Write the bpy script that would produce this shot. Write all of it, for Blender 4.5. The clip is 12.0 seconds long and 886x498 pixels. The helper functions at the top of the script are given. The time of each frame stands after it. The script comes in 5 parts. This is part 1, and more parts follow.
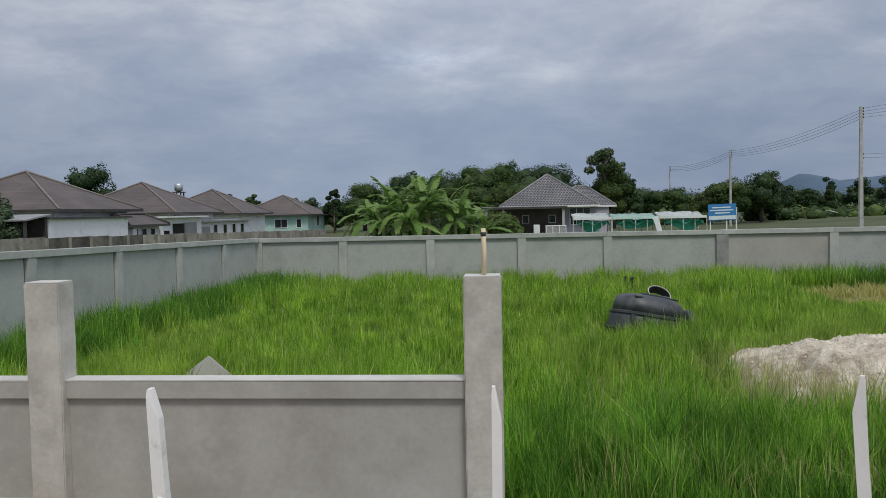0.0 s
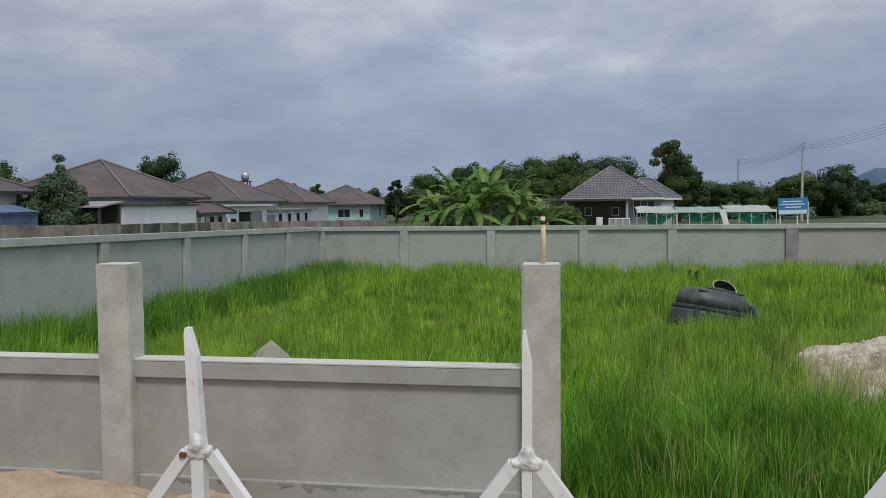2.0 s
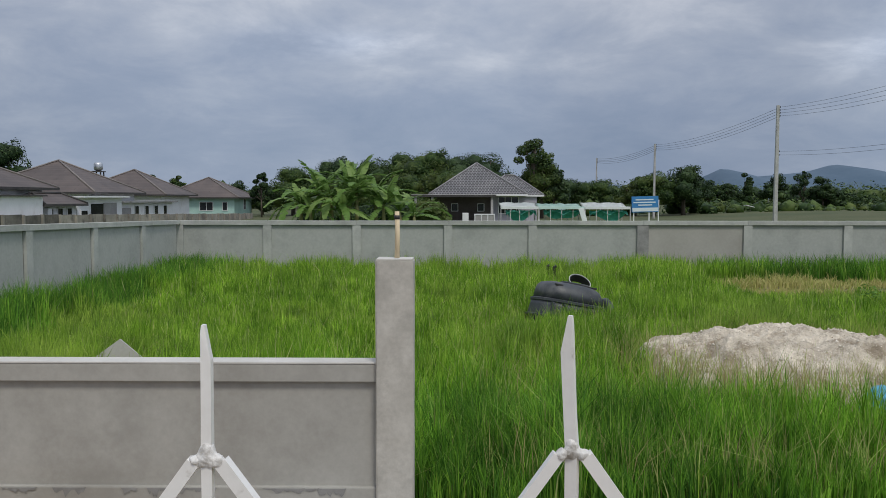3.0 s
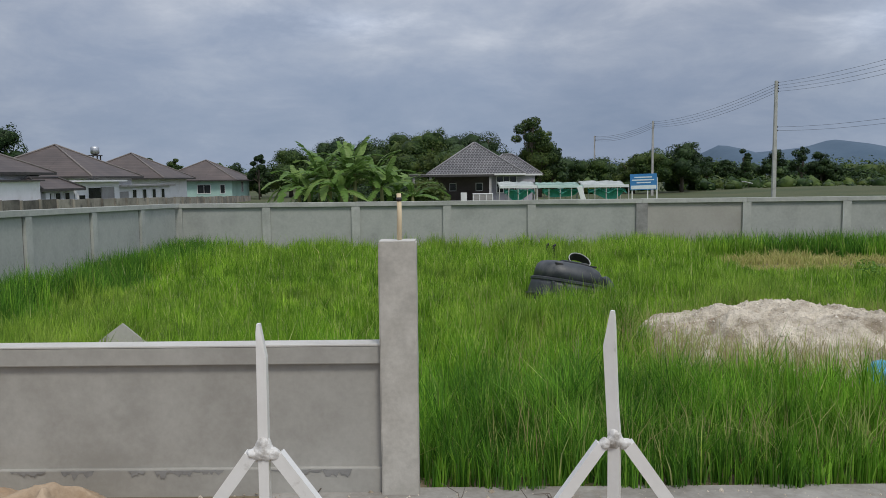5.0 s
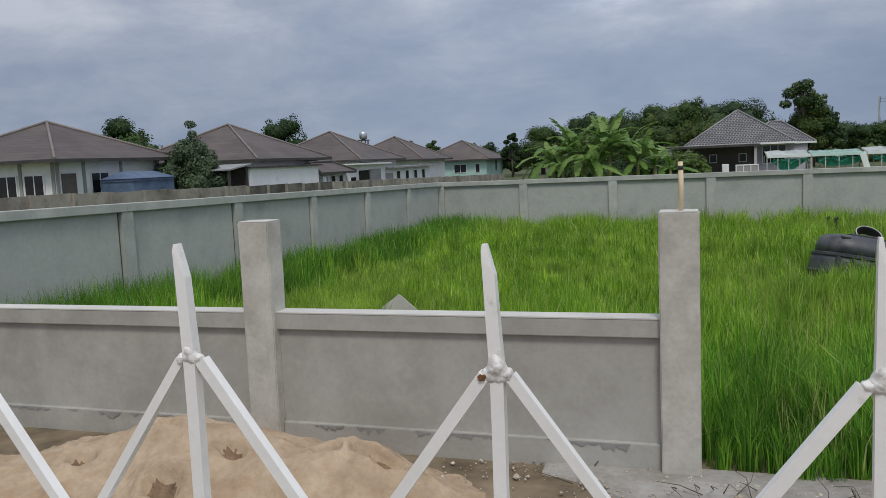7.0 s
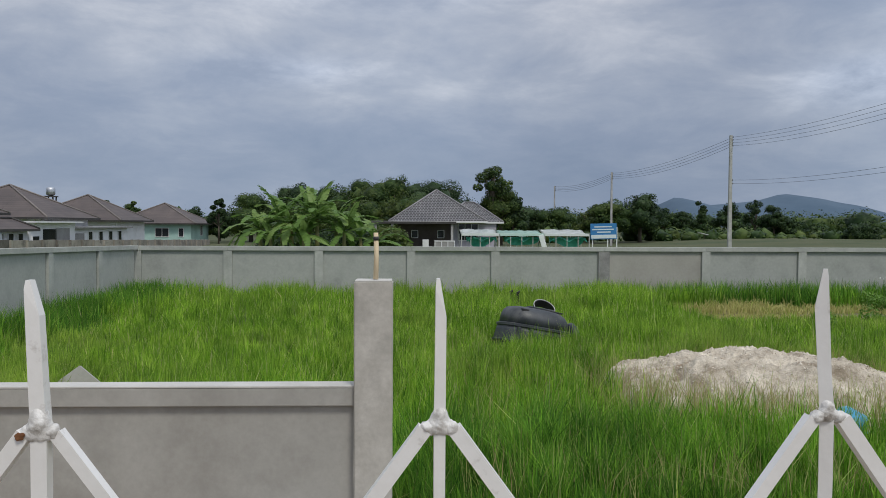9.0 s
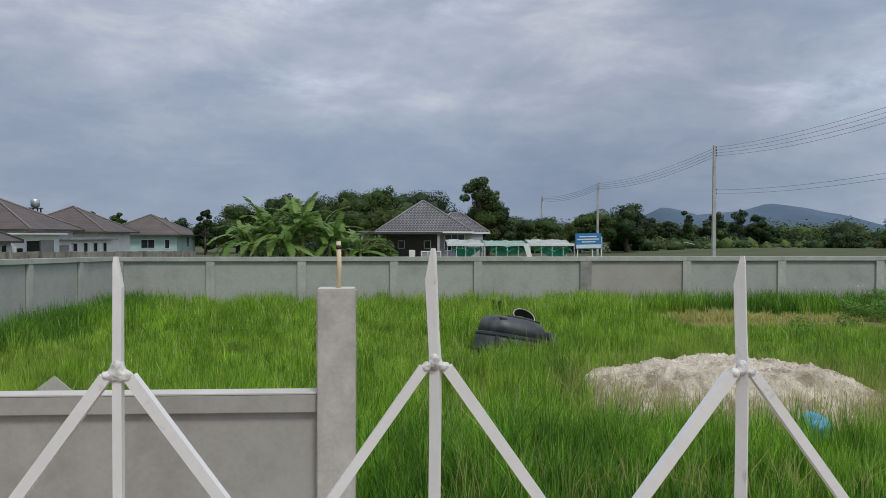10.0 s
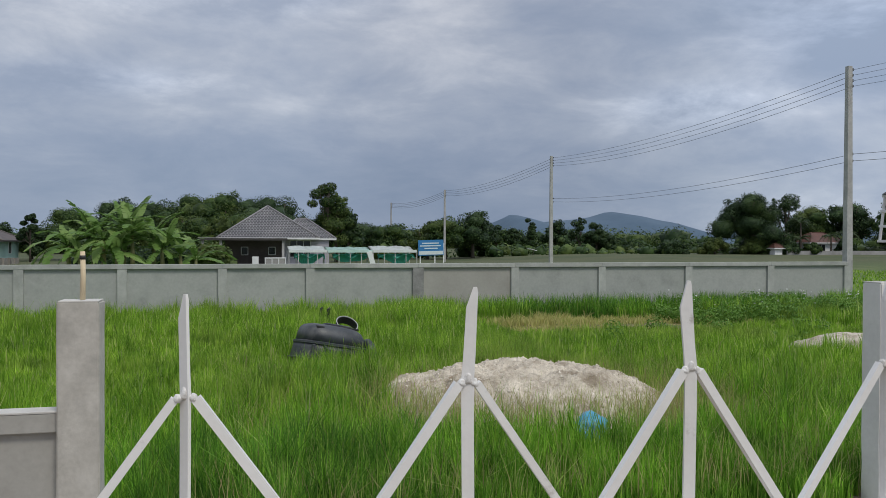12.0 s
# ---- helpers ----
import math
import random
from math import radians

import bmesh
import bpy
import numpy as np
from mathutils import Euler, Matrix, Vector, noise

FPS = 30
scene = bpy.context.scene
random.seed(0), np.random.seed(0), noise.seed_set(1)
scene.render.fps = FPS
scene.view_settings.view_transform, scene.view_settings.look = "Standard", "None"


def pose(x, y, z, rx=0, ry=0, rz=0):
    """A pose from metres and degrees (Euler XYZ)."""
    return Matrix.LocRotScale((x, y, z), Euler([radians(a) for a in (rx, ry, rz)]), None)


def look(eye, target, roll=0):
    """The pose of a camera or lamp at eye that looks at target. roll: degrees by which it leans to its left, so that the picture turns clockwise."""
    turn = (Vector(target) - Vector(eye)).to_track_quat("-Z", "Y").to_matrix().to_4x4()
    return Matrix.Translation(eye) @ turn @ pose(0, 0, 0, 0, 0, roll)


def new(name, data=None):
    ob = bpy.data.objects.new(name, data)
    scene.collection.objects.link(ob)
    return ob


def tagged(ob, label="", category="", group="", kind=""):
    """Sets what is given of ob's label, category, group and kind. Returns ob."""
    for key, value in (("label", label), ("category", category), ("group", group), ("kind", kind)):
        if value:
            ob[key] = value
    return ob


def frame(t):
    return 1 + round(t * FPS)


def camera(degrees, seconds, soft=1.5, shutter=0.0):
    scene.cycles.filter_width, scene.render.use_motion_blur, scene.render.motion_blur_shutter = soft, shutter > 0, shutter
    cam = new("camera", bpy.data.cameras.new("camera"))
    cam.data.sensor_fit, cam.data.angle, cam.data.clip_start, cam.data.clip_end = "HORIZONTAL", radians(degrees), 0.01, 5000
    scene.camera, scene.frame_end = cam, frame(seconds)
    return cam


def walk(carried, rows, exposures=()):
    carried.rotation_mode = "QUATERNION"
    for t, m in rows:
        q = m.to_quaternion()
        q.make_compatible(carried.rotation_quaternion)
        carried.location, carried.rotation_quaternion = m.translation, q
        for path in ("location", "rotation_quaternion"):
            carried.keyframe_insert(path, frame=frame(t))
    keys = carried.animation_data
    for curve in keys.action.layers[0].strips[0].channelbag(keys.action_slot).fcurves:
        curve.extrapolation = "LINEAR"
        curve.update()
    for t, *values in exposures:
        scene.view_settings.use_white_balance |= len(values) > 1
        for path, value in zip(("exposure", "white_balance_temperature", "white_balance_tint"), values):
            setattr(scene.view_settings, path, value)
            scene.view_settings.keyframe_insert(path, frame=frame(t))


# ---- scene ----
cam = camera(57.2, 12.0, soft=0.55)
PATH = [
    (0, (0.121, -0.296, 2.121), (-0.065, 1.693, 2.028), -1.2),
    (0.5, (0.093, -0.287, 2.108), (-0.164, 1.694, 2.007), -1.5),
    (1, (0.074, -0.287, 2.101), (-0.212, 1.69, 1.999), -1.4),
    (1.5, (0.075, -0.3, 2.102), (-0.245, 1.671, 1.998), -1.0),
    (2, (0.135, -0.293, 2.096), (-0.2, 1.675, 1.984), -0.6),
    (2.5, (0.195, -0.283, 2.092), (-0.003, 1.703, 1.969), -0.2),
    (3, (0.227, -0.281, 2.094), (0.213, 1.715, 1.968), 0.1),
    (3.5, (0.237, -0.288, 2.098), (0.263, 1.707, 1.969), -0.1),
    (5.5, (0.157, -0.294, 2.105), (0.096, 1.696, 1.915), -1.3),
    (6, (0.078, -0.294, 2.092), (-0.280, 1.664, 1.898), -2.5),
    (6.5, (0.032, -0.288, 2.084), (-0.551, 1.613, 1.877), -2.8),
    (6.7, (0.027, -0.287, 2.079), (-0.617, 1.593, 1.863), -2.8),
    (8.3, (0.094, -0.256, 2.067), (-0.024, 1.737, 1.949), 0.2),
    (8.5, (0.087, -0.249, 2.065), (0.04, 1.749, 1.985), 0.2),
    (9, (0.093, -0.254, 2.056), (0.181, 1.743, 1.997), 0.3),
    (9.5, (0.143, -0.292, 2.043), (0.253, 1.704, 1.997), 0.2),
    (10, (0.265, -0.356, 2.044), (0.381, 1.641, 2.011), 0.1),
    (10.5, (0.395, -0.432, 2.038), (0.532, 1.563, 2.003), 0.2),
    (11, (0.522, -0.47, 2.048), (0.807, 1.509, 2.015), -0.2),
    (11.5, (0.671, -0.464, 2.046), (1.067, 1.496, 2.012), 0.0),
    (12, (0.879, -0.45, 2.07), (1.35, 1.494, 2.053), 0.2),
]
walk(cam, [(t, look(eye, target, roll)) for t, eye, target, roll in PATH])

# ---- world and sun: a bright overcast afternoon ----
world = bpy.data.worlds.new("overcast_sky")
scene.world = world
world.use_nodes = True
wn, wl = world.node_tree.nodes, world.node_tree.links
wn.clear()
w_out, w_bg = wn.new("ShaderNodeOutputWorld"), wn.new("ShaderNodeBackground")
w_sky = wn.new("ShaderNodeTexSky")
w_sky.sky_type, w_sky.sun_disc = "NISHITA", False
SUN_EL, SUN_ROT = radians(55), radians(157)
w_sky.sun_elevation, w_sky.sun_rotation = SUN_EL, SUN_ROT
w_co = wn.new("ShaderNodeTexCoord")
w_sep = wn.new("ShaderNodeSeparateXYZ")
wl.new(w_co.outputs["Generated"], w_sep.inputs[0])


def w_math(op, a, b=None):
    n = wn.new("ShaderNodeMath")
    n.operation = op
    for i, v in enumerate((a, b)):
        if v is None:
            continue
        if isinstance(v, (int, float)):
            n.inputs[i].default_value = v
        else:
            wl.new(v, n.inputs[i])
    return n.outputs[0]


# cloud deck, drawn out along the horizon


def w_noise(scale, detail, rough, shift):
    mp = wn.new("ShaderNodeMapping")
    mp.inputs["Location"].default_value = shift
    mp.inputs["Scale"].default_value = (1, 1, 2.6)
    wl.new(w_co.outputs["Generated"], mp.inputs[0])
    n = wn.new("ShaderNodeTexNoise")
    n.inputs["Scale"].default_value, n.inputs["Detail"].default_value = scale, detail
    n.inputs["Roughness"].default_value, n.inputs["Distortion"].default_value = rough, 0.25
    wl.new(mp.outputs[0], n.inputs["Vector"])
    return n.outputs["Fac"]


def w_ramp(fac, stops):
    r = wn.new("ShaderNodeValToRGB")
    while len(r.color_ramp.elements) < len(stops):
        r.color_ramp.elements.new(0.5)
    for e, (p, c) in zip(r.color_ramp.elements, stops):
        e.position, e.color = p, (*c, 1)
    wl.new(fac, r.inputs[0])
    return r.outputs[0]


big = w_noise(1.9, 4, 0.5, (2.5, 1.2, 0.25))
fine = w_noise(6.0, 8, 0.62, (0.4, 5.2, 1.0))
mixed = w_math("ADD", w_math("MULTIPLY", big, 0.58), w_math("MULTIPLY", fine, 0.42))
clouds = w_ramp(mixed, [(0.37, (0.255, 0.315, 0.43)), (0.47, (0.315, 0.368, 0.475)), (0.55, (0.40, 0.445, 0.535)), (0.66, (0.58, 0.61, 0.675))])
height = w_ramp(w_sep.outputs[2], [(0.0, (0.9, 0.95, 1.0)), (0.08, (0.9, 0.93, 0.97)), (0.3, (1.15, 1.13, 1.11)), (0.5, (1.3, 1.27, 1.22)), (0.95, (2.3, 2.2, 2.05))])
# the deck is thicker to the west and north-east, thinner to the east
azimuth = w_math("ADD", w_math("MULTIPLY", w_math("ARCTAN2", w_sep.outputs[0], w_sep.outputs[1]), 0.47746), 0.5)
sides = w_ramp(azimuth, [(0.05, (0.84, 0.84, 0.86)), (0.25, (0.88, 0.885, 0.9)), (0.36, (1.0, 1.0, 1.0)), (0.52, (1.02, 1.02, 1.02)), (0.58, (0.9, 0.905, 0.92)), (0.69, (0.86, 0.87, 0.89)), (0.76, (1.04, 1.04, 1.03)), (0.82, (1.2, 1.19, 1.17))])


def w_bright(az, el, wide, high, gain):
    """A thinner, brighter place in the deck, broken up by the fine cloud."""
    a = w_math("DIVIDE", w_math("SUBTRACT", azimuth, az / 120 + 0.5), wide / 120)
    b = w_math("DIVIDE", w_math("SUBTRACT", w_sep.outputs[2], math.sin(radians(el))), math.sin(radians(high)))
    d = w_math("ADD", w_math("MULTIPLY", a, a), w_math("MULTIPLY", b, b))
    soft_edge = w_math("POWER", 2.718, w_math("MULTIPLY", d, -1.0))
    lace = w_math("MULTIPLY", w_math("MAXIMUM", w_math("SUBTRACT", fine, 0.4), 0.0), 5.0)
    return w_math("MULTIPLY", w_math("MULTIPLY", soft_edge, lace), gain)


thin = w_math("ADD", w_math("ADD", w_bright(-3, 17.5, 9, 1.8, 0.7), w_bright(31, 9, 5, 1.5, 0.35)), w_math("ADD", w_bright(-8, 10.5, 6, 1.0, 0.2), w_bright(40, 15, 7, 4, 0.35)))
w_thin = wn.new("ShaderNodeCombineColor")
for i in range(3):
    wl.new(w_math("ADD", thin, 1.0), w_thin.inputs[i])
w_side = wn.new("ShaderNodeMix")
w_side.data_type, w_side.blend_type = "RGBA", "MULTIPLY"
w_side.inputs[0].default_value = 1
wl.new(sides, w_side.inputs[6])
wl.new(w_thin.outputs[0], w_side.inputs[7])
w_mul = wn.new("ShaderNodeMix")
w_mul.data_type, w_mul.blend_type = "RGBA", "MULTIPLY"
w_mul.inputs[0].default_value = 1
wl.new(clouds, w_mul.inputs[6])
wl.new(height, w_mul.inputs[7])
w_mix = wn.new("ShaderNodeMix")
w_mix.data_type = "RGBA"
w_mix.inputs[0].default_value = 0.94
w_dim = wn.new("ShaderNodeMix")
w_dim.data_type, w_dim.blend_type = "RGBA", "MULTIPLY"
w_dim.inputs[0].default_value = 1
wl.new(w_sky.outputs[0], w_dim.inputs[6])
w_dim.inputs[7].default_value = (0.1, 0.1, 0.1, 1)
wl.new(w_dim.outputs[2], w_mix.inputs[6])
w_deck = wn.new("ShaderNodeMix")
w_deck.data_type, w_deck.blend_type = "RGBA", "MULTIPLY"
w_deck.inputs[0].default_value = 1
wl.new(w_mul.outputs[2], w_deck.inputs[6])
wl.new(w_side.outputs[2], w_deck.inputs[7])
wl.new(w_deck.outputs[2], w_mix.inputs[7])
wl.new(w_mix.outputs[2], w_bg.inputs[0])
w_bg.inputs[1].default_value = 1.0
wl.new(w_bg.outputs[0], w_out.inputs[0])

sun = new("sun", bpy.data.lights.new("sun", "SUN"))
sun.data.energy, sun.data.angle, sun.data.color = 1.5, radians(14), (1.0, 0.95, 0.87)
SUN_AT = Vector((0.26, -0.61, 0.94))
sun.matrix_world = look(SUN_AT * 60, (0, 0, 0))
scene.view_settings.exposure = 0.0


# ---- materials ----
def base_nodes(name):
    m = bpy.data.materials.new(name)
    m.use_nodes = True
    nt = m.node_tree
    return m, nt.nodes, nt.links, nt.nodes["Principled BSDF"]


def ramp_of(nodes, links, fac, stops):
    r = nodes.new("ShaderNodeValToRGB")
    while len(r.color_ramp.elements) < len(stops):
        r.color_ramp.elements.new(0.5)
    for e, (p, c) in zip(r.color_ramp.elements, stops):
        e.position, e.color = p, (*c, 1)
    links.new(fac, r.inputs[0])
    return r.outputs[0]


def noise_of(nodes, links, co, scale, detail=4, rough=0.55, stretch=(1, 1, 1)):
    mp = nodes.new("ShaderNodeMapping")
    mp.inputs["Scale"].default_value = stretch
    links.new(co, mp.inputs[0])
    n = nodes.new("ShaderNodeTexNoise")
    n.inputs["Scale"].default_value, n.inputs["Detail"].default_value, n.inputs["Roughness"].default_value = scale, detail, rough
    links.new(mp.outputs[0], n.inputs["Vector"])
    return n.outputs["Fac"]


def mix_of(nodes, links, fac, a, b, blend="MIX"):
    n = nodes.new("ShaderNodeMix")
    n.data_type, n.blend_type = "RGBA", blend
    for i, v in ((0, fac), (6, a), (7, b)):
        if isinstance(v, (int, float)):
            n.inputs[i].default_value = v
        elif isinstance(v, tuple):
            n.inputs[i].default_value = (*v, 1)
        else:
            links.new(v, n.inputs[i])
    return n.outputs[2]


def bump_of(nodes, links, bsdf, height, strength, distance):
    b = nodes.new("ShaderNodeBump")
    b.inputs["Strength"].default_value, b.inputs["Distance"].default_value = strength, distance
    links.new(height, b.inputs["Height"])
    links.new(b.outputs[0], bsdf.inputs["Normal"])


def surface(name, dark, light, scale=3.0, grain=40.0, rough=0.85, bump=0.3, distance=0.01, stain=None, stain_scale=0.7, stretch=(1, 1, 1), metal=0.0, vary=0.0, world_co=True, stain_at=(0.55, 0.72)):
    """Two scales of noise between two tones, an optional stain, fine relief."""
    m, n, l, b = base_nodes(name)
    if world_co:
        co = n.new("ShaderNodeNewGeometry").outputs["Position"]
    else:
        co = n.new("ShaderNodeTexCoord").outputs["Object"]
    broad = noise_of(n, l, co, scale, 5, 0.6, stretch)
    fine_n = noise_of(n, l, co, grain, 4, 0.6, stretch)
    mixer = n.new("ShaderNodeMath")
    mixer.operation = "MULTIPLY_ADD"
    l.new(fine_n, mixer.inputs[0])
    mixer.inputs[1].default_value = 0.35
    l.new(broad, mixer.inputs[2])
    col = ramp_of(n, l, mixer.outputs[0], [(0.48, dark), (0.86, light)])
    if stain:
        st = noise_of(n, l, co, stain_scale, 6, 0.65, stretch)
        fac = ramp_of(n, l, st, [(stain_at[0], (0, 0, 0)), (stain_at[1], (1, 1, 1))])
        col = mix_of(n, l, fac, col, stain)
    if vary:
        info = n.new("ShaderNodeObjectInfo")
        val = ramp_of(n, l, info.outputs["Random"], [(0, (1 - vary,) * 3), (1, (1 + vary,) * 3)])
        col = mix_of(n, l, 1.0, col, val, "MULTIPLY")
    l.new(col, b.inputs["Base Color"])
    b.inputs["Roughness"].default_value, b.inputs["Metallic"].default_value = rough, metal
    if bump:
        bump_of(n, l, b, mixer.outputs[0], bump, distance)
    return m


def foliage(name, stops, patch=None, patch_scale=0.35, translucent=0.35, rough=0.5, patch_at=(0.5, 0.66), shade_tone=0.0, tuft=0.0):
    """Leaf colour by leaf, with broad patches over the place, partly letting light through."""
    m, n, l, b = base_nodes(name)
    geo = n.new("ShaderNodeNewGeometry")
    col = ramp_of(n, l, geo.outputs["Random Per Island"], stops)
    if patch:
        ps = noise_of(n, l, geo.outputs["Position"], patch_scale, 3, 0.5)
        fac = ramp_of(n, l, ps, [(patch_at[0], (0, 0, 0)), (patch_at[1], (0.8, 0.8, 0.8))])
        col = mix_of(n, l, fac, col, patch)
    # patchy leaf colour whose dark end also paints shade between tufts and clumps
    if shade_tone:
        ts = noise_of(n, l, geo.outputs["Position"], shade_tone, 3, 0.6)
        col = mix_of(n, l, 1.0, col, ramp_of(n, l, ts, [(0.36, (0.5, 0.58, 0.55)), (0.62, (1.2, 1.17, 1.1))]), "MULTIPLY")
    if tuft:
        fs = noise_of(n, l, geo.outputs["Position"], tuft, 2, 0.6, (1, 1, 0.35))
        col = mix_of(n, l, 1.0, col, ramp_of(n, l, fs, [(0.36, (0.68, 0.74, 0.74)), (0.52, (1.0, 1.0, 1.0)), (0.66, (1.2, 1.2, 1.2))]), "MULTIPLY")
    l.new(col, b.inputs["Base Color"])
    b.inputs["Roughness"].default_value = rough
    b.inputs["Specular IOR Level"].default_value = 0.18
    tr = n.new("ShaderNodeBsdfTranslucent")
    l.new(col, tr.inputs[0])
    ms = n.new("ShaderNodeMixShader")
    ms.inputs[0].default_value = translucent
    l.new(b.outputs[0], ms.inputs[1])
    l.new(tr.outputs[0], ms.inputs[2])
    l.new(ms.outputs[0], n["Material Output"].inputs[0])
    return m


M_PLASTER = surface("grey_cement_render", (0.33, 0.317, 0.283), (0.435, 0.423, 0.383), 2.0, 26, 0.9, 0.3, 0.006, stain=(0.29, 0.28, 0.25), stain_scale=1.5, stain_at=(0.5, 0.75))
M_PILLAR = surface("trowelled_cement_pillar", (0.4, 0.38, 0.333), (0.59, 0.565, 0.508), 3.4, 30, 0.9, 0.4, 0.008, stain=(0.33, 0.315, 0.28), stain_scale=2.2, stain_at=(0.55, 0.75))
# cement made paler for the right-hand pillar, standing in for light on it
M_PILLAR_LIT = surface("lit_cement_pillar", (0.66, 0.645, 0.605), (0.8, 0.785, 0.745), 1.6, 24, 0.9, 0.25, 0.005)
# lighter copy of the render, with the stronger light on tops in its colour
M_PLASTER_LIT_TOP = surface("lit_top_cement_render", (0.5, 0.485, 0.445), (0.63, 0.61, 0.565), 2.2, 34, 0.9, 0.2, 0.005)
M_FARWALL = surface("blue_grey_cement_render", (0.33, 0.342, 0.315), (0.48, 0.492, 0.455), 0.9, 14, 0.92, 0.25, 0.006, stain=(0.3, 0.312, 0.288), stain_scale=0.9, stain_at=(0.5, 0.72), vary=0.04)
M_FARWALL_BEIGE = surface("beige_grey_cement_render", (0.37, 0.355, 0.315), (0.46, 0.445, 0.4), 0.5, 14, 0.92, 0.2, 0.006, stain=(0.33, 0.315, 0.28), stain_scale=0.6, vary=0.03)
M_FARPOST = surface("weathered_cement", (0.34, 0.35, 0.32), (0.48, 0.488, 0.45), 2.0, 18, 0.92, 0.3, 0.008, vary=0.06)
M_ROUGH_CEMENT = surface("rough_cement", (0.21, 0.205, 0.195), (0.33, 0.325, 0.31), 4, 25, 0.95, 0.5, 0.01)
M_OLDWALL = surface("stained_concrete_block", (0.19, 0.17, 0.145), (0.36, 0.33, 0.28), 0.7, 3, 0.95, 0.3, 0.01, stain=(0.09, 0.08, 0.07), stain_scale=1.1, vary=0.12)
M_OLDWALL_DARK = surface("blackened_concrete_block", (0.06, 0.055, 0.048), (0.17, 0.155, 0.135), 0.9, 4, 0.95, 0.3, 0.01, stain=(0.25, 0.22, 0.18), stain_scale=0.5, vary=0.3)
M_SAND = surface("orange_building_sand", (0.33, 0.235, 0.148), (0.48, 0.367, 0.252), 5, 30, 0.95, 0.9, 0.02, stain=(0.37, 0.245, 0.15), stain_scale=4.5)
# darker sand colour that stands in for the shade down in the footprints
M_SAND_SHADE = surface("shaded_trodden_sand", (0.13, 0.08, 0.045), (0.27, 0.175, 0.105), 12, 50, 0.9, 0.9, 0.02)
M_GRAVEL = surface("pale_crushed_stone", (0.3, 0.245, 0.175), (0.8, 0.72, 0.59), 3.2, 45, 0.95, 1.0, 0.06, stain=(0.36, 0.28, 0.19), stain_scale=1.7, stain_at=(0.56, 0.7))
M_STONE_BITS = foliage("broken_stone", [(0.0, (0.3, 0.24, 0.17)), (0.3, (0.55, 0.49, 0.4)), (1.0, (0.86, 0.8, 0.7))], translucent=0.0, rough=0.9)
M_CONCRETE_FLOOR = surface("dusty_concrete", (0.2, 0.18, 0.155), (0.39, 0.37, 0.335), 2.0, 24, 0.93, 0.5, 0.01, stain=(0.2, 0.15, 0.1), stain_scale=1.8)
M_WHITE_PAINT = surface("white_gloss_paint", (0.79, 0.77, 0.73), (0.88, 0.865, 0.83), 14, 180, 0.38, 0.4, 0.0014, stain=(0.42, 0.38, 0.33), stain_scale=38, stain_at=(0.62, 0.76))
M_WELD = surface("painted_weld", (0.58, 0.56, 0.52), (0.84, 0.82, 0.78), 130, 420, 0.45, 0.6, 0.002, stain=(0.33, 0.3, 0.26), stain_scale=95, stain_at=(0.54, 0.7))
M_RUST = surface("rust", (0.12, 0.045, 0.018), (0.36, 0.17, 0.07), 60, 300, 0.9, 0.6, 0.001)
M_TANK = surface("dusty_black_plastic", (0.028, 0.032, 0.036), (0.062, 0.068, 0.075), 3, 30, 0.5, 0.15, 0.004, stain=(0.11, 0.11, 0.105), stain_scale=2.4)
M_BLACK = surface("black_rubber", (0.012, 0.012, 0.012), (0.03, 0.03, 0.03), 5, 40, 0.6, 0.1, 0.003)
M_BLUE_PLASTIC = surface("blue_plastic", (0.04, 0.27, 0.46), (0.1, 0.42, 0.62), 9, 60, 0.4, 0.4, 0.01)
M_BLUE_TARP = surface("blue_tarpaulin", (0.06, 0.095, 0.17), (0.13, 0.18, 0.27), 1.2, 9, 0.55, 0.4, 0.03)
M_BAMBOO = surface("pale_wood_stick", (0.55, 0.42, 0.25), (0.76, 0.63, 0.42), 6, 40, 0.7, 0.2, 0.003, stretch=(1, 1, 0.1))
M_POLE = surface("spun_concrete", (0.33, 0.325, 0.31), (0.5, 0.495, 0.475), 1.5, 12, 0.9, 0.2, 0.004)
M_IRON = surface("dark_iron", (0.02, 0.02, 0.022), (0.06, 0.058, 0.055), 8, 60, 0.6, 0.1, 0.002)
M_CABLE = surface("cable", (0.035, 0.035, 0.04), (0.06, 0.06, 0.065), 4, 30, 0.6, 0)
M_WHITE_WALL = surface("white_house_paint", (0.76, 0.76, 0.76), (0.86, 0.86, 0.86), 0.8, 12, 0.85, 0.1, 0.004, stain=(0.66, 0.64, 0.61), stain_scale=0.7)
M_GREEN_WALL = surface("mint_house_paint", (0.36, 0.55, 0.49), (0.47, 0.66, 0.6), 0.8, 12, 0.85, 0.1, 0.004)
M_LILAC_WALL = surface("lilac_house_paint", (0.36, 0.34, 0.4), (0.46, 0.44, 0.5), 0.8, 12, 0.85, 0.1, 0.004)
# brown wall colour, darkened to include the shade under the porch
M_BRICK_WALL = surface("darkened_brown_paint", (0.085, 0.068, 0.064), (0.14, 0.115, 0.108), 0.8, 12, 0.85, 0.1, 0.004)
M_GREY_WALL = surface("grey_house_paint", (0.26, 0.25, 0.24), (0.38, 0.37, 0.36), 0.9, 12, 0.88, 0.1, 0.004)
M_TRIM = surface("white_trim_paint", (0.7, 0.7, 0.7), (0.8, 0.8, 0.79), 2, 20, 0.6, 0)
M_DARK_TRIM = surface("dark_eaves_paint", (0.035, 0.032, 0.032), (0.07, 0.064, 0.06), 2, 20, 0.7, 0)
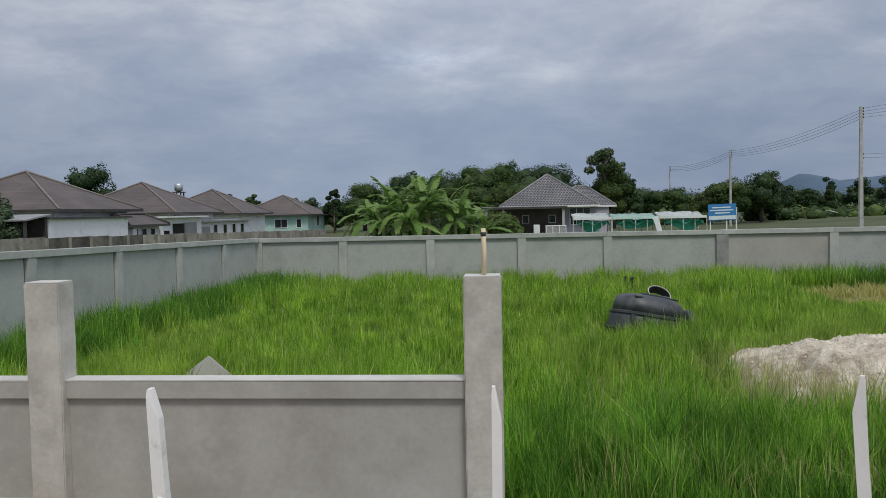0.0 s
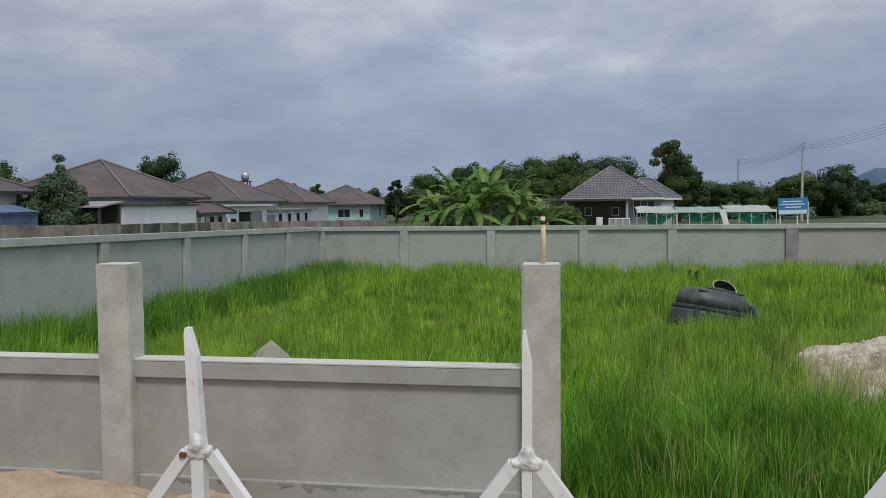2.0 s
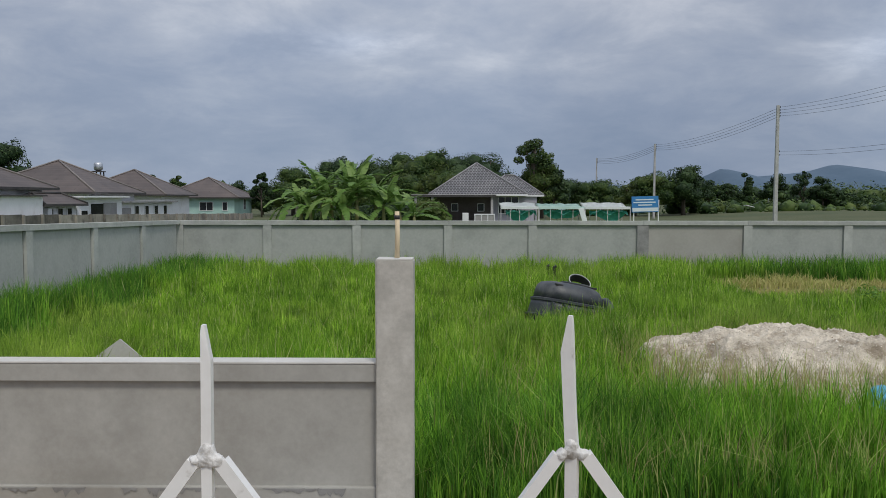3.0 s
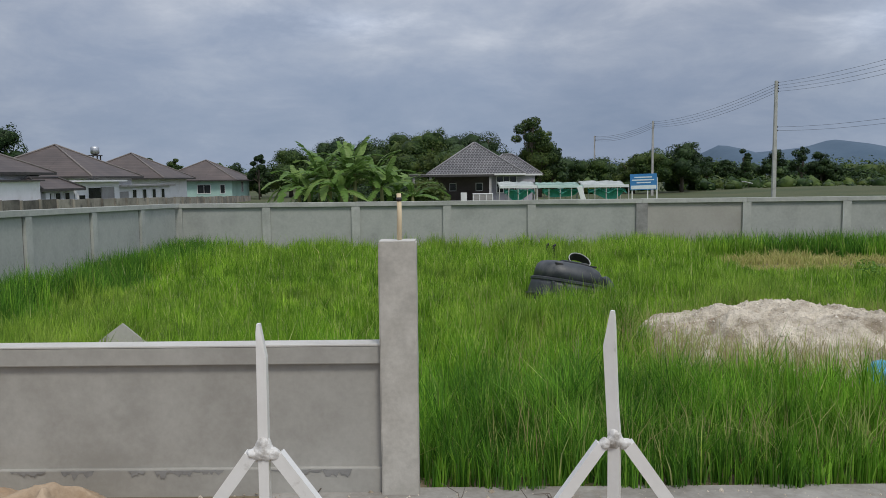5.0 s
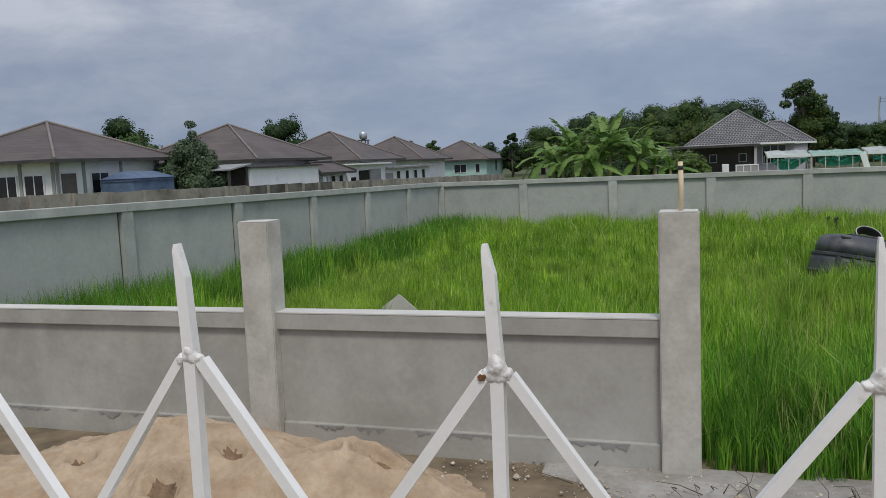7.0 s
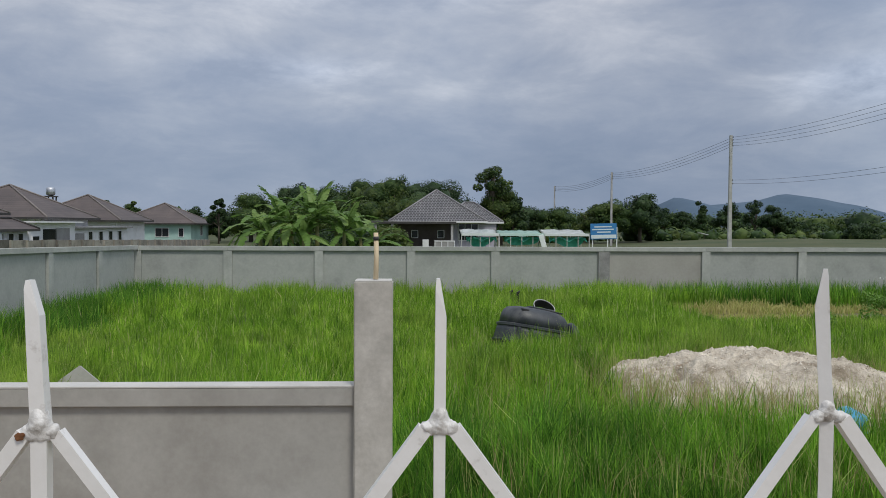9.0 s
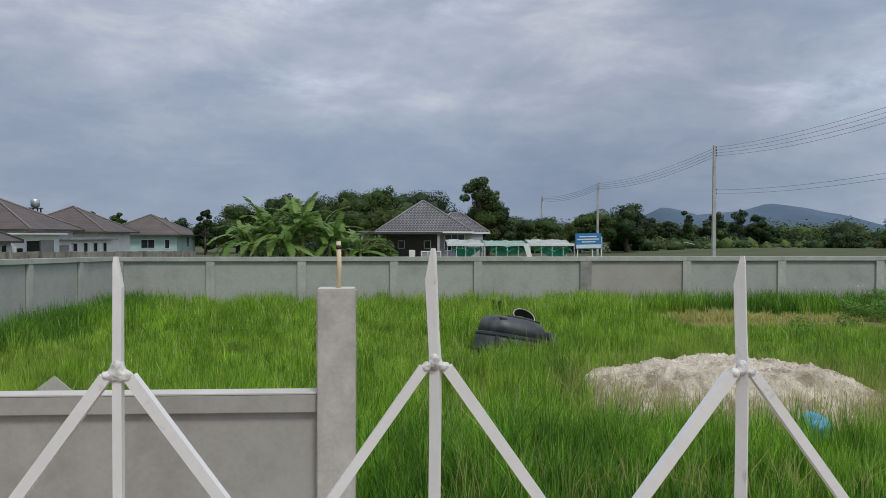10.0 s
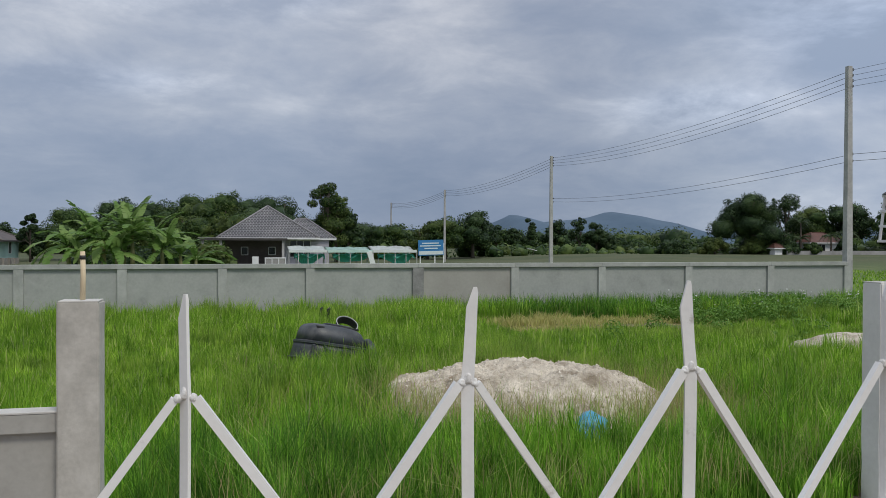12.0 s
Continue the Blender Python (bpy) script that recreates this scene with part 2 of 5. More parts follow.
M_DARK_GLASS = surface("dark_window_glass", (0.012, 0.014, 0.016), (0.025, 0.028, 0.03), 1, 8, 0.12, 0)
M_METAL_ROOF = surface("dull_metal_sheet", (0.2, 0.2, 0.2), (0.36, 0.355, 0.35), 0.7, 8, 0.5, 0.2, 0.01, stain=(0.13, 0.1, 0.08), stain_scale=0.9)
M_NET_WHITE = surface("white_shade_sheet", (0.62, 0.66, 0.65), (0.8, 0.82, 0.81), 1.0, 9, 0.6, 0.3, 0.03)
M_NET_PALE = surface("sheet_over_teal_net", (0.4, 0.6, 0.54), (0.58, 0.72, 0.67), 1.0, 9, 0.6, 0.3, 0.03)
M_NET_TEAL = surface("teal_shade_net", (0.06, 0.4, 0.3), (0.14, 0.54, 0.43), 1.0, 9, 0.7, 0.3, 0.03)
M_SIGN = surface("blue_sign_sheet", (0.03, 0.17, 0.42), (0.05, 0.24, 0.52), 0.8, 9, 0.45, 0.05)
M_SIGN_PALE = surface("pale_sign_print", (0.6, 0.68, 0.72), (0.75, 0.8, 0.82), 2, 12, 0.5, 0)
M_STEEL = surface("galvanised_steel", (0.5, 0.51, 0.52), (0.66, 0.67, 0.68), 5, 40, 0.35, 0.05, metal=0.9)
M_BARK = surface("bark", (0.06, 0.048, 0.036), (0.17, 0.14, 0.11), 3, 22, 0.95, 0.6, 0.02, stretch=(1, 1, 0.3))
M_STEM = surface("banana_stem", (0.13, 0.15, 0.05), (0.3, 0.27, 0.13), 3, 14, 0.7, 0.3, 0.02, stretch=(1, 1, 0.2))
# distance haze is mixed into this blue base colour
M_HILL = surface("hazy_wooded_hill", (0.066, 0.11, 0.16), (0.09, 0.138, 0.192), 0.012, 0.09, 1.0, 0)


def tile_roof(name, dark, light, course, wide, joint):
    """Rows of interlocking roof tiles, laid along the slope."""
    m, n, l, b = base_nodes(name)
    uv = n.new("ShaderNodeTexCoord").outputs["UV"]
    bt = n.new("ShaderNodeTexBrick")
    bt.inputs["Scale"].default_value = 1.0
    bt.inputs["Brick Width"].default_value, bt.inputs["Row Height"].default_value = wide, course
    bt.inputs["Mortar Size"].default_value, bt.inputs["Mortar Smooth"].default_value = 0.028, 0.5
    bt.inputs["Color1"].default_value, bt.inputs["Color2"].default_value = (*dark, 1), (*light, 1)
    bt.inputs["Mortar"].default_value = (*joint, 1)
    l.new(uv, bt.inputs["Vector"])
    co = n.new("ShaderNodeNewGeometry").outputs["Position"]
    worn = ramp_of(n, l, noise_of(n, l, co, 0.6, 5), [(0.35, (0.75, 0.75, 0.75)), (0.7, (1.15, 1.13, 1.1))])
    l.new(mix_of(n, l, 1.0, bt.outputs["Color"], worn, "MULTIPLY"), b.inputs["Base Color"])
    b.inputs["Roughness"].default_value = 0.6
    bump_of(n, l, b, bt.outputs["Fac"], -0.6, 0.05)
    return m


M_ROOF_BROWN = tile_roof("brown_roof_tiles", (0.102, 0.08, 0.072), (0.122, 0.097, 0.087), 0.33, 4.0, (0.07, 0.054, 0.048))
M_ROOF_GREY = tile_roof("grey_roof_tiles", (0.045, 0.043, 0.046), (0.065, 0.062, 0.066), 0.27, 0.24, (0.27, 0.265, 0.27))
M_ROOF_RED = tile_roof("red_roof_tiles", (0.095, 0.042, 0.032), (0.15, 0.064, 0.046), 0.33, 0.3, (0.1, 0.04, 0.025))
M_RIDGE = surface("pale_ridge_tile", (0.17, 0.148, 0.135), (0.25, 0.22, 0.2), 2, 20, 0.7, 0.1, 0.01)

M_GRASS = foliage("lush_grass", [(0.0, (0.13, 0.285, 0.022)), (0.45, (0.265, 0.47, 0.042)), (0.9, (0.44, 0.635, 0.09)), (0.97, (0.66, 0.66, 0.3))], patch=(0.36, 0.49, 0.09), patch_scale=0.28, translucent=0.36, rough=0.6, shade_tone=1.5, tuft=6.5)
M_DEEPGRASS = foliage("deep_grass", [(0.0, (0.105, 0.26, 0.024)), (0.5, (0.215, 0.465, 0.044)), (0.93, (0.385, 0.64, 0.085)), (0.99, (0.6, 0.62, 0.25))], translucent=0.36, rough=0.55, shade_tone=1.7, tuft=7.5)
# dark rank grass, its green lowered further to paint in shade near walls
M_GRASS_SHADE = foliage("shade_dark_grass", [(0.0, (0.055, 0.16, 0.022)), (0.5, (0.12, 0.29, 0.036)), (0.92, (0.21, 0.42, 0.055)), (1.0, (0.34, 0.38, 0.13))], translucent=0.33, rough=0.6, shade_tone=1.7)
M_DRYGRASS = foliage("dry_grass", [(0.0, (0.42, 0.4, 0.13)), (0.6, (0.58, 0.52, 0.22)), (1.0, (0.34, 0.42, 0.09))], translucent=0.3)
M_PALEGRASS = foliage("pale_grass_strands", [(0.0, (0.26, 0.42, 0.07)), (0.6, (0.42, 0.52, 0.13)), (1.0, (0.55, 0.5, 0.22))], translucent=0.35, rough=0.6)
M_SEED = foliage("seeding_grass_stalks", [(0.0, (0.36, 0.28, 0.14)), (0.5, (0.44, 0.43, 0.17)), (1.0, (0.36, 0.48, 0.11))], translucent=0.25)
M_WEED = foliage("broad_weed_leaves", [(0.0, (0.08, 0.18, 0.025)), (0.6, (0.14, 0.28, 0.045)), (1.0, (0.22, 0.36, 0.08))], translucent=0.35)
M_FLOWER = surface("white_petals", (0.7, 0.7, 0.68), (0.8, 0.8, 0.78), 5, 50, 0.7, 0)
M_TREE = foliage("tree_leaves", [(0.0, (0.022, 0.05, 0.015)), (0.6, (0.055, 0.1, 0.026)), (1.0, (0.11, 0.16, 0.04))], patch=(0.13, 0.165, 0.045), patch_scale=0.22, translucent=0.2, shade_tone=0.55)
M_TREE_DARK = foliage("dark_tree_leaves", [(0.0, (0.02, 0.042, 0.017)), (0.6, (0.04, 0.075, 0.027)), (1.0, (0.075, 0.118, 0.037))], translucent=0.18, shade_tone=0.55)
M_PALM = foliage("palm_leaves", [(0.0, (0.03, 0.055, 0.018)), (0.6, (0.06, 0.095, 0.032)), (1.0, (0.11, 0.14, 0.06))], translucent=0.25, rough=0.45)
M_SHRUB = foliage("grey_green_leaves", [(0.0, (0.05, 0.08, 0.042)), (0.6, (0.09, 0.13, 0.068)), (1.0, (0.15, 0.2, 0.105))], translucent=0.2)
M_BANANA = foliage("banana_leaf", [(0.0, (0.07, 0.15, 0.028)), (0.6, (0.15, 0.26, 0.06)), (1.0, (0.27, 0.38, 0.12))], translucent=0.35, rough=0.4)


def ground_material():
    m, n, l, b = base_nodes("soil_and_field")
    co = n.new("ShaderNodeNewGeometry").outputs["Position"]
    soil = ramp_of(n, l, noise_of(n, l, co, 3.0, 6), [(0.35, (0.12, 0.09, 0.055)), (0.65, (0.26, 0.2, 0.13))])
    turf = ramp_of(n, l, noise_of(n, l, co, 0.35, 6, 0.6), [(0.35, (0.075, 0.13, 0.025)), (0.55, (0.13, 0.19, 0.045)), (0.72, (0.23, 0.23, 0.085))])
    fine_t = ramp_of(n, l, noise_of(n, l, co, 5, 5, 0.7), [(0.3, (0.6, 0.6, 0.6)), (0.7, (1.3, 1.3, 1.3))])
    turf = mix_of(n, l, 1.0, turf, fine_t, "MULTIPLY")
    sep = n.new("ShaderNodeSeparateXYZ")
    l.new(co, sep.inputs[0])
    fac = ramp_of(n, l, noise_of(n, l, co, 1.2, 4), [(0.4, (0, 0, 0)), (0.6, (1, 1, 1))])
    near = n.new("ShaderNodeMapRange")
    l.new(sep.outputs[1], near.inputs["Value"])
    near.inputs["From Min"].default_value, near.inputs["From Max"].default_value = 4.9, 5.5
    mixed_col = mix_of(n, l, near.outputs[0], soil, mix_of(n, l, fac, turf, soil))
    far = n.new("ShaderNodeMapRange")
    l.new(sep.outputs[1], far.inputs["Value"])
    far.inputs["From Min"].default_value, far.inputs["From Max"].default_value = 23.5, 25
    beyond = n.new("ShaderNodeMapRange")
    l.new(sep.outputs[1], beyond.inputs["Value"])
    beyond.inputs["From Min"].default_value, beyond.inputs["From Max"].default_value = 45, 80
    stubble = ramp_of(n, l, noise_of(n, l, co, 0.12, 5, 0.6), [(0.35, (0.05, 0.07, 0.022)), (0.65, (0.095, 0.1, 0.042))])
    field = mix_of(n, l, beyond.outputs[0], turf, stubble)
    l.new(mix_of(n, l, far.outputs[0], mixed_col, field), b.inputs["Base Color"])
    b.inputs["Roughness"].default_value = 0.95
    bump_of(n, l, b, noise_of(n, l, co, 8, 6), 0.5, 0.04)
    return m


M_GROUND = ground_material()


# ---- mesh helpers ----
def lathe_cone(r0, r1, z0, z1, sides=16):
    bm = bmesh.new()
    bmesh.ops.create_cone(bm, cap_ends=True, segments=sides, radius1=r0, radius2=r1, depth=z1 - z0, matrix=Matrix.Translation((0, 0, (z0 + z1) / 2)))
    return bm


def mesh_of(bm, name, mats):
    me = bpy.data.meshes.new(name)
    bm.to_mesh(me)
    bm.free()
    for m in mats if isinstance(mats, (list, tuple)) else (mats,):
        me.materials.append(m)
    return me


def part(name, bm, material, parent=None, label="", smooth=False, at=None):
    """One mesh object, under its thing where it has one."""
    me = bm if isinstance(bm, bpy.types.Mesh) else mesh_of(bm, name, material)
    if smooth:
        me.polygons.foreach_set("use_smooth", [True] * len(me.polygons))
    ob = new(name, me)
    if parent is not None:
        ob.parent = parent
    if at is not None:
        ob.matrix_basis = at
    if label:
        ob["label"] = label
    return ob


def thing(name, at, label, category, group="", kind=""):
    ob = new(name)
    ob.empty_display_size = 0.1
    ob.matrix_basis = at
    return tagged(ob, label, category, group, kind)


def add_box(bm, x0, x1, y0, y1, z0, z1, m=None, bevel=0.0, mat=0):
    g = bmesh.ops.create_cube(bm, size=1, matrix=Matrix.Translation(((x0 + x1) / 2, (y0 + y1) / 2, (z0 + z1) / 2)) @ Matrix.Diagonal((x1 - x0, y1 - y0, z1 - z0, 1)))
    vs = g["verts"]
    faces = list({f for v in vs for f in v.link_faces})
    for f in faces:
        f.material_index = mat
    if bevel:
        es = list({e for v in vs for e in v.link_edges})
        r = bmesh.ops.bevel(bm, geom=es, offset=bevel, segments=2, affect="EDGES", profile=0.6)
        vs = list({v for f in r["faces"] for v in f.verts} | {v for v in vs if v.is_valid})
    if m is not None:
        bmesh.ops.transform(bm, matrix=m, verts=[v for v in vs if v.is_valid])
    return bm


def box(x0, x1, y0, y1, z0, z1, bevel=0.0, m=None):
    return add_box(bmesh.new(), x0, x1, y0, y1, z0, z1, m, bevel)


def add_tube(bm, pts, radii, sides=8, cap=True, mat=0, square=False):
    """A tube through points, with a radius at each."""
    rings = []
    for i, p in enumerate(pts):
        p = Vector(p)
        d = (Vector(pts[min(i + 1, len(pts) - 1)]) - Vector(pts[max(i - 1, 0)])).normalized()
        side = d.cross(Vector((0, 1, 0)) if abs(d.y) < 0.9 else Vector((1, 0, 0))).normalized()
        up = side.cross(d)
        turn = math.pi / 4 if square else 0
        rings.append([bm.verts.new(p + radii[i] * (math.cos(a) * side + math.sin(a) * up)) for a in [turn + 2 * math.pi * k / sides for k in range(sides)]])
    for a, b in zip(rings, rings[1:]):
        for k in range(sides):
            f = bm.faces.new((a[k], a[(k + 1) % sides], b[(k + 1) % sides], b[k]))
            f.material_index, f.smooth = mat, not square
    if cap:
        for r in (rings[0][::-1], rings[-1]):
            bm.faces.new(r).material_index = mat
    return bm


def tube(pts, radii, sides=8, square=False):
    return add_tube(bmesh.new(), pts, radii, sides, True, 0, square)


def raw_mesh(name, verts, faces_flat, counts, mats, mat_index=None):
    """A mesh straight from arrays."""
    me = bpy.data.meshes.new(name)
    me.vertices.add(len(verts))
    me.vertices.foreach_set("co", np.asarray(verts, np.float32).ravel())
    me.loops.add(len(faces_flat))
    me.loops.foreach_set("vertex_index", np.asarray(faces_flat, np.int32))
    me.polygons.add(len(counts))
    counts = np.asarray(counts, np.int32)
    me.polygons.foreach_set("loop_start", np.concatenate(([0], np.cumsum(counts)[:-1])).astype(np.int32))
    me.polygons.foreach_set("loop_total", counts)
    if mat_index is not None:
        me.polygons.foreach_set("material_index", np.asarray(mat_index, np.int32))
    for m in mats:
        me.materials.append(m)
    me.update(calc_edges=True)
    return me


def blades(name, base, high, wide, mat, lean=0.35, seed=1):
    """Grass blades as bent tapered strips, a quad and a tip each."""
    rng = np.random.default_rng(seed)
    k = len(base)
    yaw, tilt_dir = rng.uniform(0, 2 * np.pi, k), rng.uniform(0, 2 * np.pi, k)
    bend = np.abs(rng.normal(0, lean, k)) * high
    side = np.stack([np.cos(yaw), np.sin(yaw), np.zeros(k)], 1) * (wide / 2)[:, None]
    out = np.stack([np.cos(tilt_dir), np.sin(tilt_dir), np.zeros(k)], 1)
    up = np.array([0, 0, 1.0])
    mid = base + out * (bend * 0.3)[:, None] + up * (high * 0.55)[:, None]
    tip = base + out * bend[:, None] + up * (high * rng.uniform(0.86, 1.0, k))[:, None]
    v = np.stack([base - side, base + side, mid + side * 0.8, mid - side * 0.8, tip], 1).reshape(-1, 3)
    i = np.arange(k)[:, None] * 5
    faces = np.concatenate([i, i + 1, i + 2, i + 3, i + 3, i + 2, i + 4], 1).ravel()
    return raw_mesh(name, v, faces, np.tile([4, 3], k), [mat])


def leaf_cloud(name, centres, radii, count, size, mat, seed, flat=0.75, cores=False, least=0.6):
    """Many small leaf sprays scattered over the shells of lumps."""
    rng = np.random.default_rng(seed)
    centres, radii = np.asarray(centres, float), np.asarray(radii, float)
    pick = rng.choice(len(centres), count, p=radii ** 2 / np.sum(radii ** 2))
    d = rng.normal(size=(count, 3))
    d /= np.linalg.norm(d, axis=1)[:, None]
    reach = radii[pick] * (0.64 + 0.35 * rng.random(count) ** 0.6) * (1 + 0.11 * np.sin(d[:, 0] * 7 + pick) * np.cos(d[:, 1] * 6 + 2 * pick))
    p = centres[pick] + d * reach[:, None] * np.array([1, 1, flat])
    nrm = d * np.array([1, 1, 1.25]) + rng.normal(0, 0.42, (count, 3)) + np.array([0, 0, 0.25])
    nrm /= np.linalg.norm(nrm, axis=1)[:, None]
    a = np.cross(nrm, rng.normal(size=(count, 3)))
    a /= np.linalg.norm(a, axis=1)[:, None]
    b = np.cross(nrm, a)
    s = size * rng.uniform(0.55, 1.35, count)[:, None]
    v = np.stack([p - a * s * 0.6, p + b * s * 0.36 + a * s * 0.05, p + a * s * 0.6, p - b * s * 0.36 + a * s * 0.05], 1).reshape(-1, 3)
    if not cores:
        return raw_mesh(name, v, np.arange(4 * count), np.full(count, 4), [mat])
    # leafy masses inside the larger lumps
    ball = bmesh.new()
    bmesh.ops.create_icosphere(ball, subdivisions=2 if least > 0.5 else 1, radius=1.0)
    bv = np.array([q.co[:] for q in ball.verts])
    bf = np.array([[q.index for q in f.verts] for f in ball.faces])
    ball.free()
    verts, faces, counts, at = [v], [np.arange(4 * count)], [np.full(count, 4)], 4 * count
    for c, r in zip(centres, radii):
        if r < least * radii.max():
            continue
        verts.append(c + bv * r * 0.72 * np.array([1, 1, flat]) * (1 + rng.normal(0, 0.15, (len(bv), 1))))
        faces.append((bf + at).ravel())
        counts.append(np.full(len(bf), 3))
        at += len(bv)
    return raw_mesh(name, np.concatenate(verts), np.concatenate(faces), np.concatenate(counts), [mat])


def lie(x, y):
    """The lie of the land: level by the gate, falling away to the far wall."""
    return -0.3 * min(max((y - 5.0) / 19.0, 0.0), 1.0)


def lie_all(y):
    return -0.3 * np.clip((y - 5.0) / 19.0, 0, 1)


# ---- ground ----
def build_ground():
    xs = np.concatenate([np.linspace(-3000, -60, 14), np.linspace(-50, 60, 111), np.linspace(70, 3000, 14)])
    ys = np.concatenate([np.linspace(-600, -12, 8), np.linspace(-10, 60, 141), np.linspace(65, 200, 20), np.linspace(230, 4200, 16)])
    gx, gy = np.meshgrid(xs, ys)
    near = (np.abs(gx - 5) < 40) & (gy < 60)
    gz = lie_all(gy) + np.where(near, 0.025 * np.sin(gx * 1.3 + gy * 0.7) * np.sin(gy * 1.1 - gx * 0.4), 0) * (gy > 6)
    # the field climbs a little towards the red-roofed house
    ramp_x, ramp_y = np.clip((gx - 25) / 22, 0, 1), np.clip((gy - 60) / 34, 0, 1)
    gz = gz + 0.75 * ramp_x * ramp_y * ramp_y * (3 - 2 * ramp_y)
    v = np.stack([gx, gy, gz], 2).reshape(-1, 3)
    w = len(xs)
    i, j = np.meshgrid(np.arange(w - 1), np.arange(len(ys) - 1))
    a = (j * w + i).ravel()
    faces = np.stack([a, a + 1, a + w + 1, a + w], 1).ravel()
    me = raw_mesh("ground", v, faces, np.full(len(a), 4), [M_GROUND])
    me.polygons.foreach_set("use_smooth", [True] * len(me.polygons))
    tagged(new("ground", me), "bare brown soil and rough green field", "ground", kind="structure")


build_ground()


def apron():
    """A thin cement skin with a ragged edge."""
    bm = bmesh.new()
    n = 120
    front = [(-1.0 + 7.2 * k / n, 4.42 + 0.16 * noise.noise(Vector((k * 0.19, 3, 0))) + 0.07 * noise.noise(Vector((k * 0.7, 9, 0))) + 0.35 * max(0, 1 - k / 12)) for k in range(n + 1)]
    low = [bm.verts.new((x, y, -0.02)) for x, y in front]
    top = [bm.verts.new((x, y + 0.03, 0.016)) for x, y in front]
    back = [bm.verts.new((x, 5.02, 0.025)) for x, y in front]
    for k in range(n):
        bm.faces.new((low[k], low[k + 1], top[k + 1], top[k]))
        bm.faces.new((top[k], top[k + 1], back[k + 1], back[k]))
    return bm


part("concrete_strip", apron(), M_CONCRETE_FLOOR)
tagged(bpy.data.objects["concrete_strip"], "pale dusty concrete apron across the open gateway", "pavement", kind="structure")

# ---- far wall, plastered panels between posts ----
POSTS_X = (-7.83, -5.19, -2.52, 0.21, 2.73, 6.01, 9.13, 12.1, 15.22, 18.34, 21.4)
WALL_Y = 23.95
wall_far = thing("wall_north", pose(0, WALL_Y, 0), "blue-grey rendered boundary wall with posts and capping", "wall", kind="structure")


def far_cap_top(x):
    return 1.40 + 0.0012 * (x + 8)


for i, (xa, xb) in enumerate(zip(POSTS_X, POSTS_X[1:])):
    zt = far_cap_top(xa) - 0.13
    part("panel", box(xa + 0.1, xb - 0.1, 0.035, 0.14, -0.6, zt), M_FARWALL_BEIGE if i == 5 else M_FARWALL, wall_far)
    part("capping", box(xa + 0.001, xb - 0.001, -0.045, 0.17, zt, zt + 0.13, 0.008), M_FARPOST, wall_far)
for i, x in enumerate(POSTS_X):
    w = 0.17 if i == 5 else 0.125
    part("post", box(x - w, x + w, -0.035, 0.15, -0.6, far_cap_top(x) - 0.131), M_ROUGH_CEMENT if i == 5 else M_FARPOST, wall_far)

# ---- side wall, running towards the gate ----
SIDE_X = -7.83
wall_side = thing("wall_west", pose(SIDE_X, 0, 0), "blue-grey rendered side wall with posts and capping", "wall", kind="structure")


def sheared(bm, slope):
    for v in bm.verts:
        v.co.z += slope * (WALL_Y - v.co.y)
    return bm


SLOPE, STEP = 0.0180, 2.92
for n in range(7):
    ya, yb = WALL_Y - n * STEP, WALL_Y - (n + 1) * STEP
    if n == 0:
        ya -= 0.05
    part("panel", sheared(box(-0.12, -0.02, yb + 0.12, ya - 0.15, -0.6, 1.29), SLOPE), M_FARWALL, wall_side)
    # the joint strip is coloured dark to stand in for shade beside the post
    part("joint", sheared(box(-0.1, -0.025, ya - 0.1495, ya - 0.1205, -0.6, 1.289), SLOPE), M_OLDWALL_DARK, wall_side)
    part("capping", sheared(box(-0.15, 0.05, yb + 0.001, ya - 0.001, 1.29, 1.41, 0.008), SLOPE), M_FARPOST, wall_side)
    part("post", sheared(box(-0.13, 0.04, yb - 0.12, yb + 0.12, -0.6, 1.288), SLOPE), M_FARPOST, wall_side)

# ---- low front wall with pillars ----
FRONT_Y = 4.9
wall_front = thing("wall_south", pose(0, FRONT_Y, 0), "grey cement-rendered low front wall beside the gateway", "wall", kind="structure")
PILLARS = ((-6.17, 1.69, 0.245), (-3.225, 1.69, 0.245), (-0.243, 1.695, 0.245), (5.69, 1.76, 0.36))


def worn_box(x0, x1, y0, y1, z0, z1, seed, amount=0.003):
    bm = bmesh.new()
    add_box(bm, x0, x1, y0, y1, z0, z1)
    long = [e for e in bm.edges]
    bmesh.ops.subdivide_edges(bm, edges=[e for e in long if abs(e.verts[0].co.z - e.verts[1].co.z) > 0.5], cuts=9)
    bmesh.ops.bevel(bm, geom=[e for e in bm.edges if len(e.link_faces) == 2 and e.calc_face_angle() > 0.5], offset=0.008, segments=2, affect="EDGES")
    for v in bm.verts:
        v.co += amount * noise.noise_vector(v.co * 5 + Vector((seed, 0, 0)))
    return bm


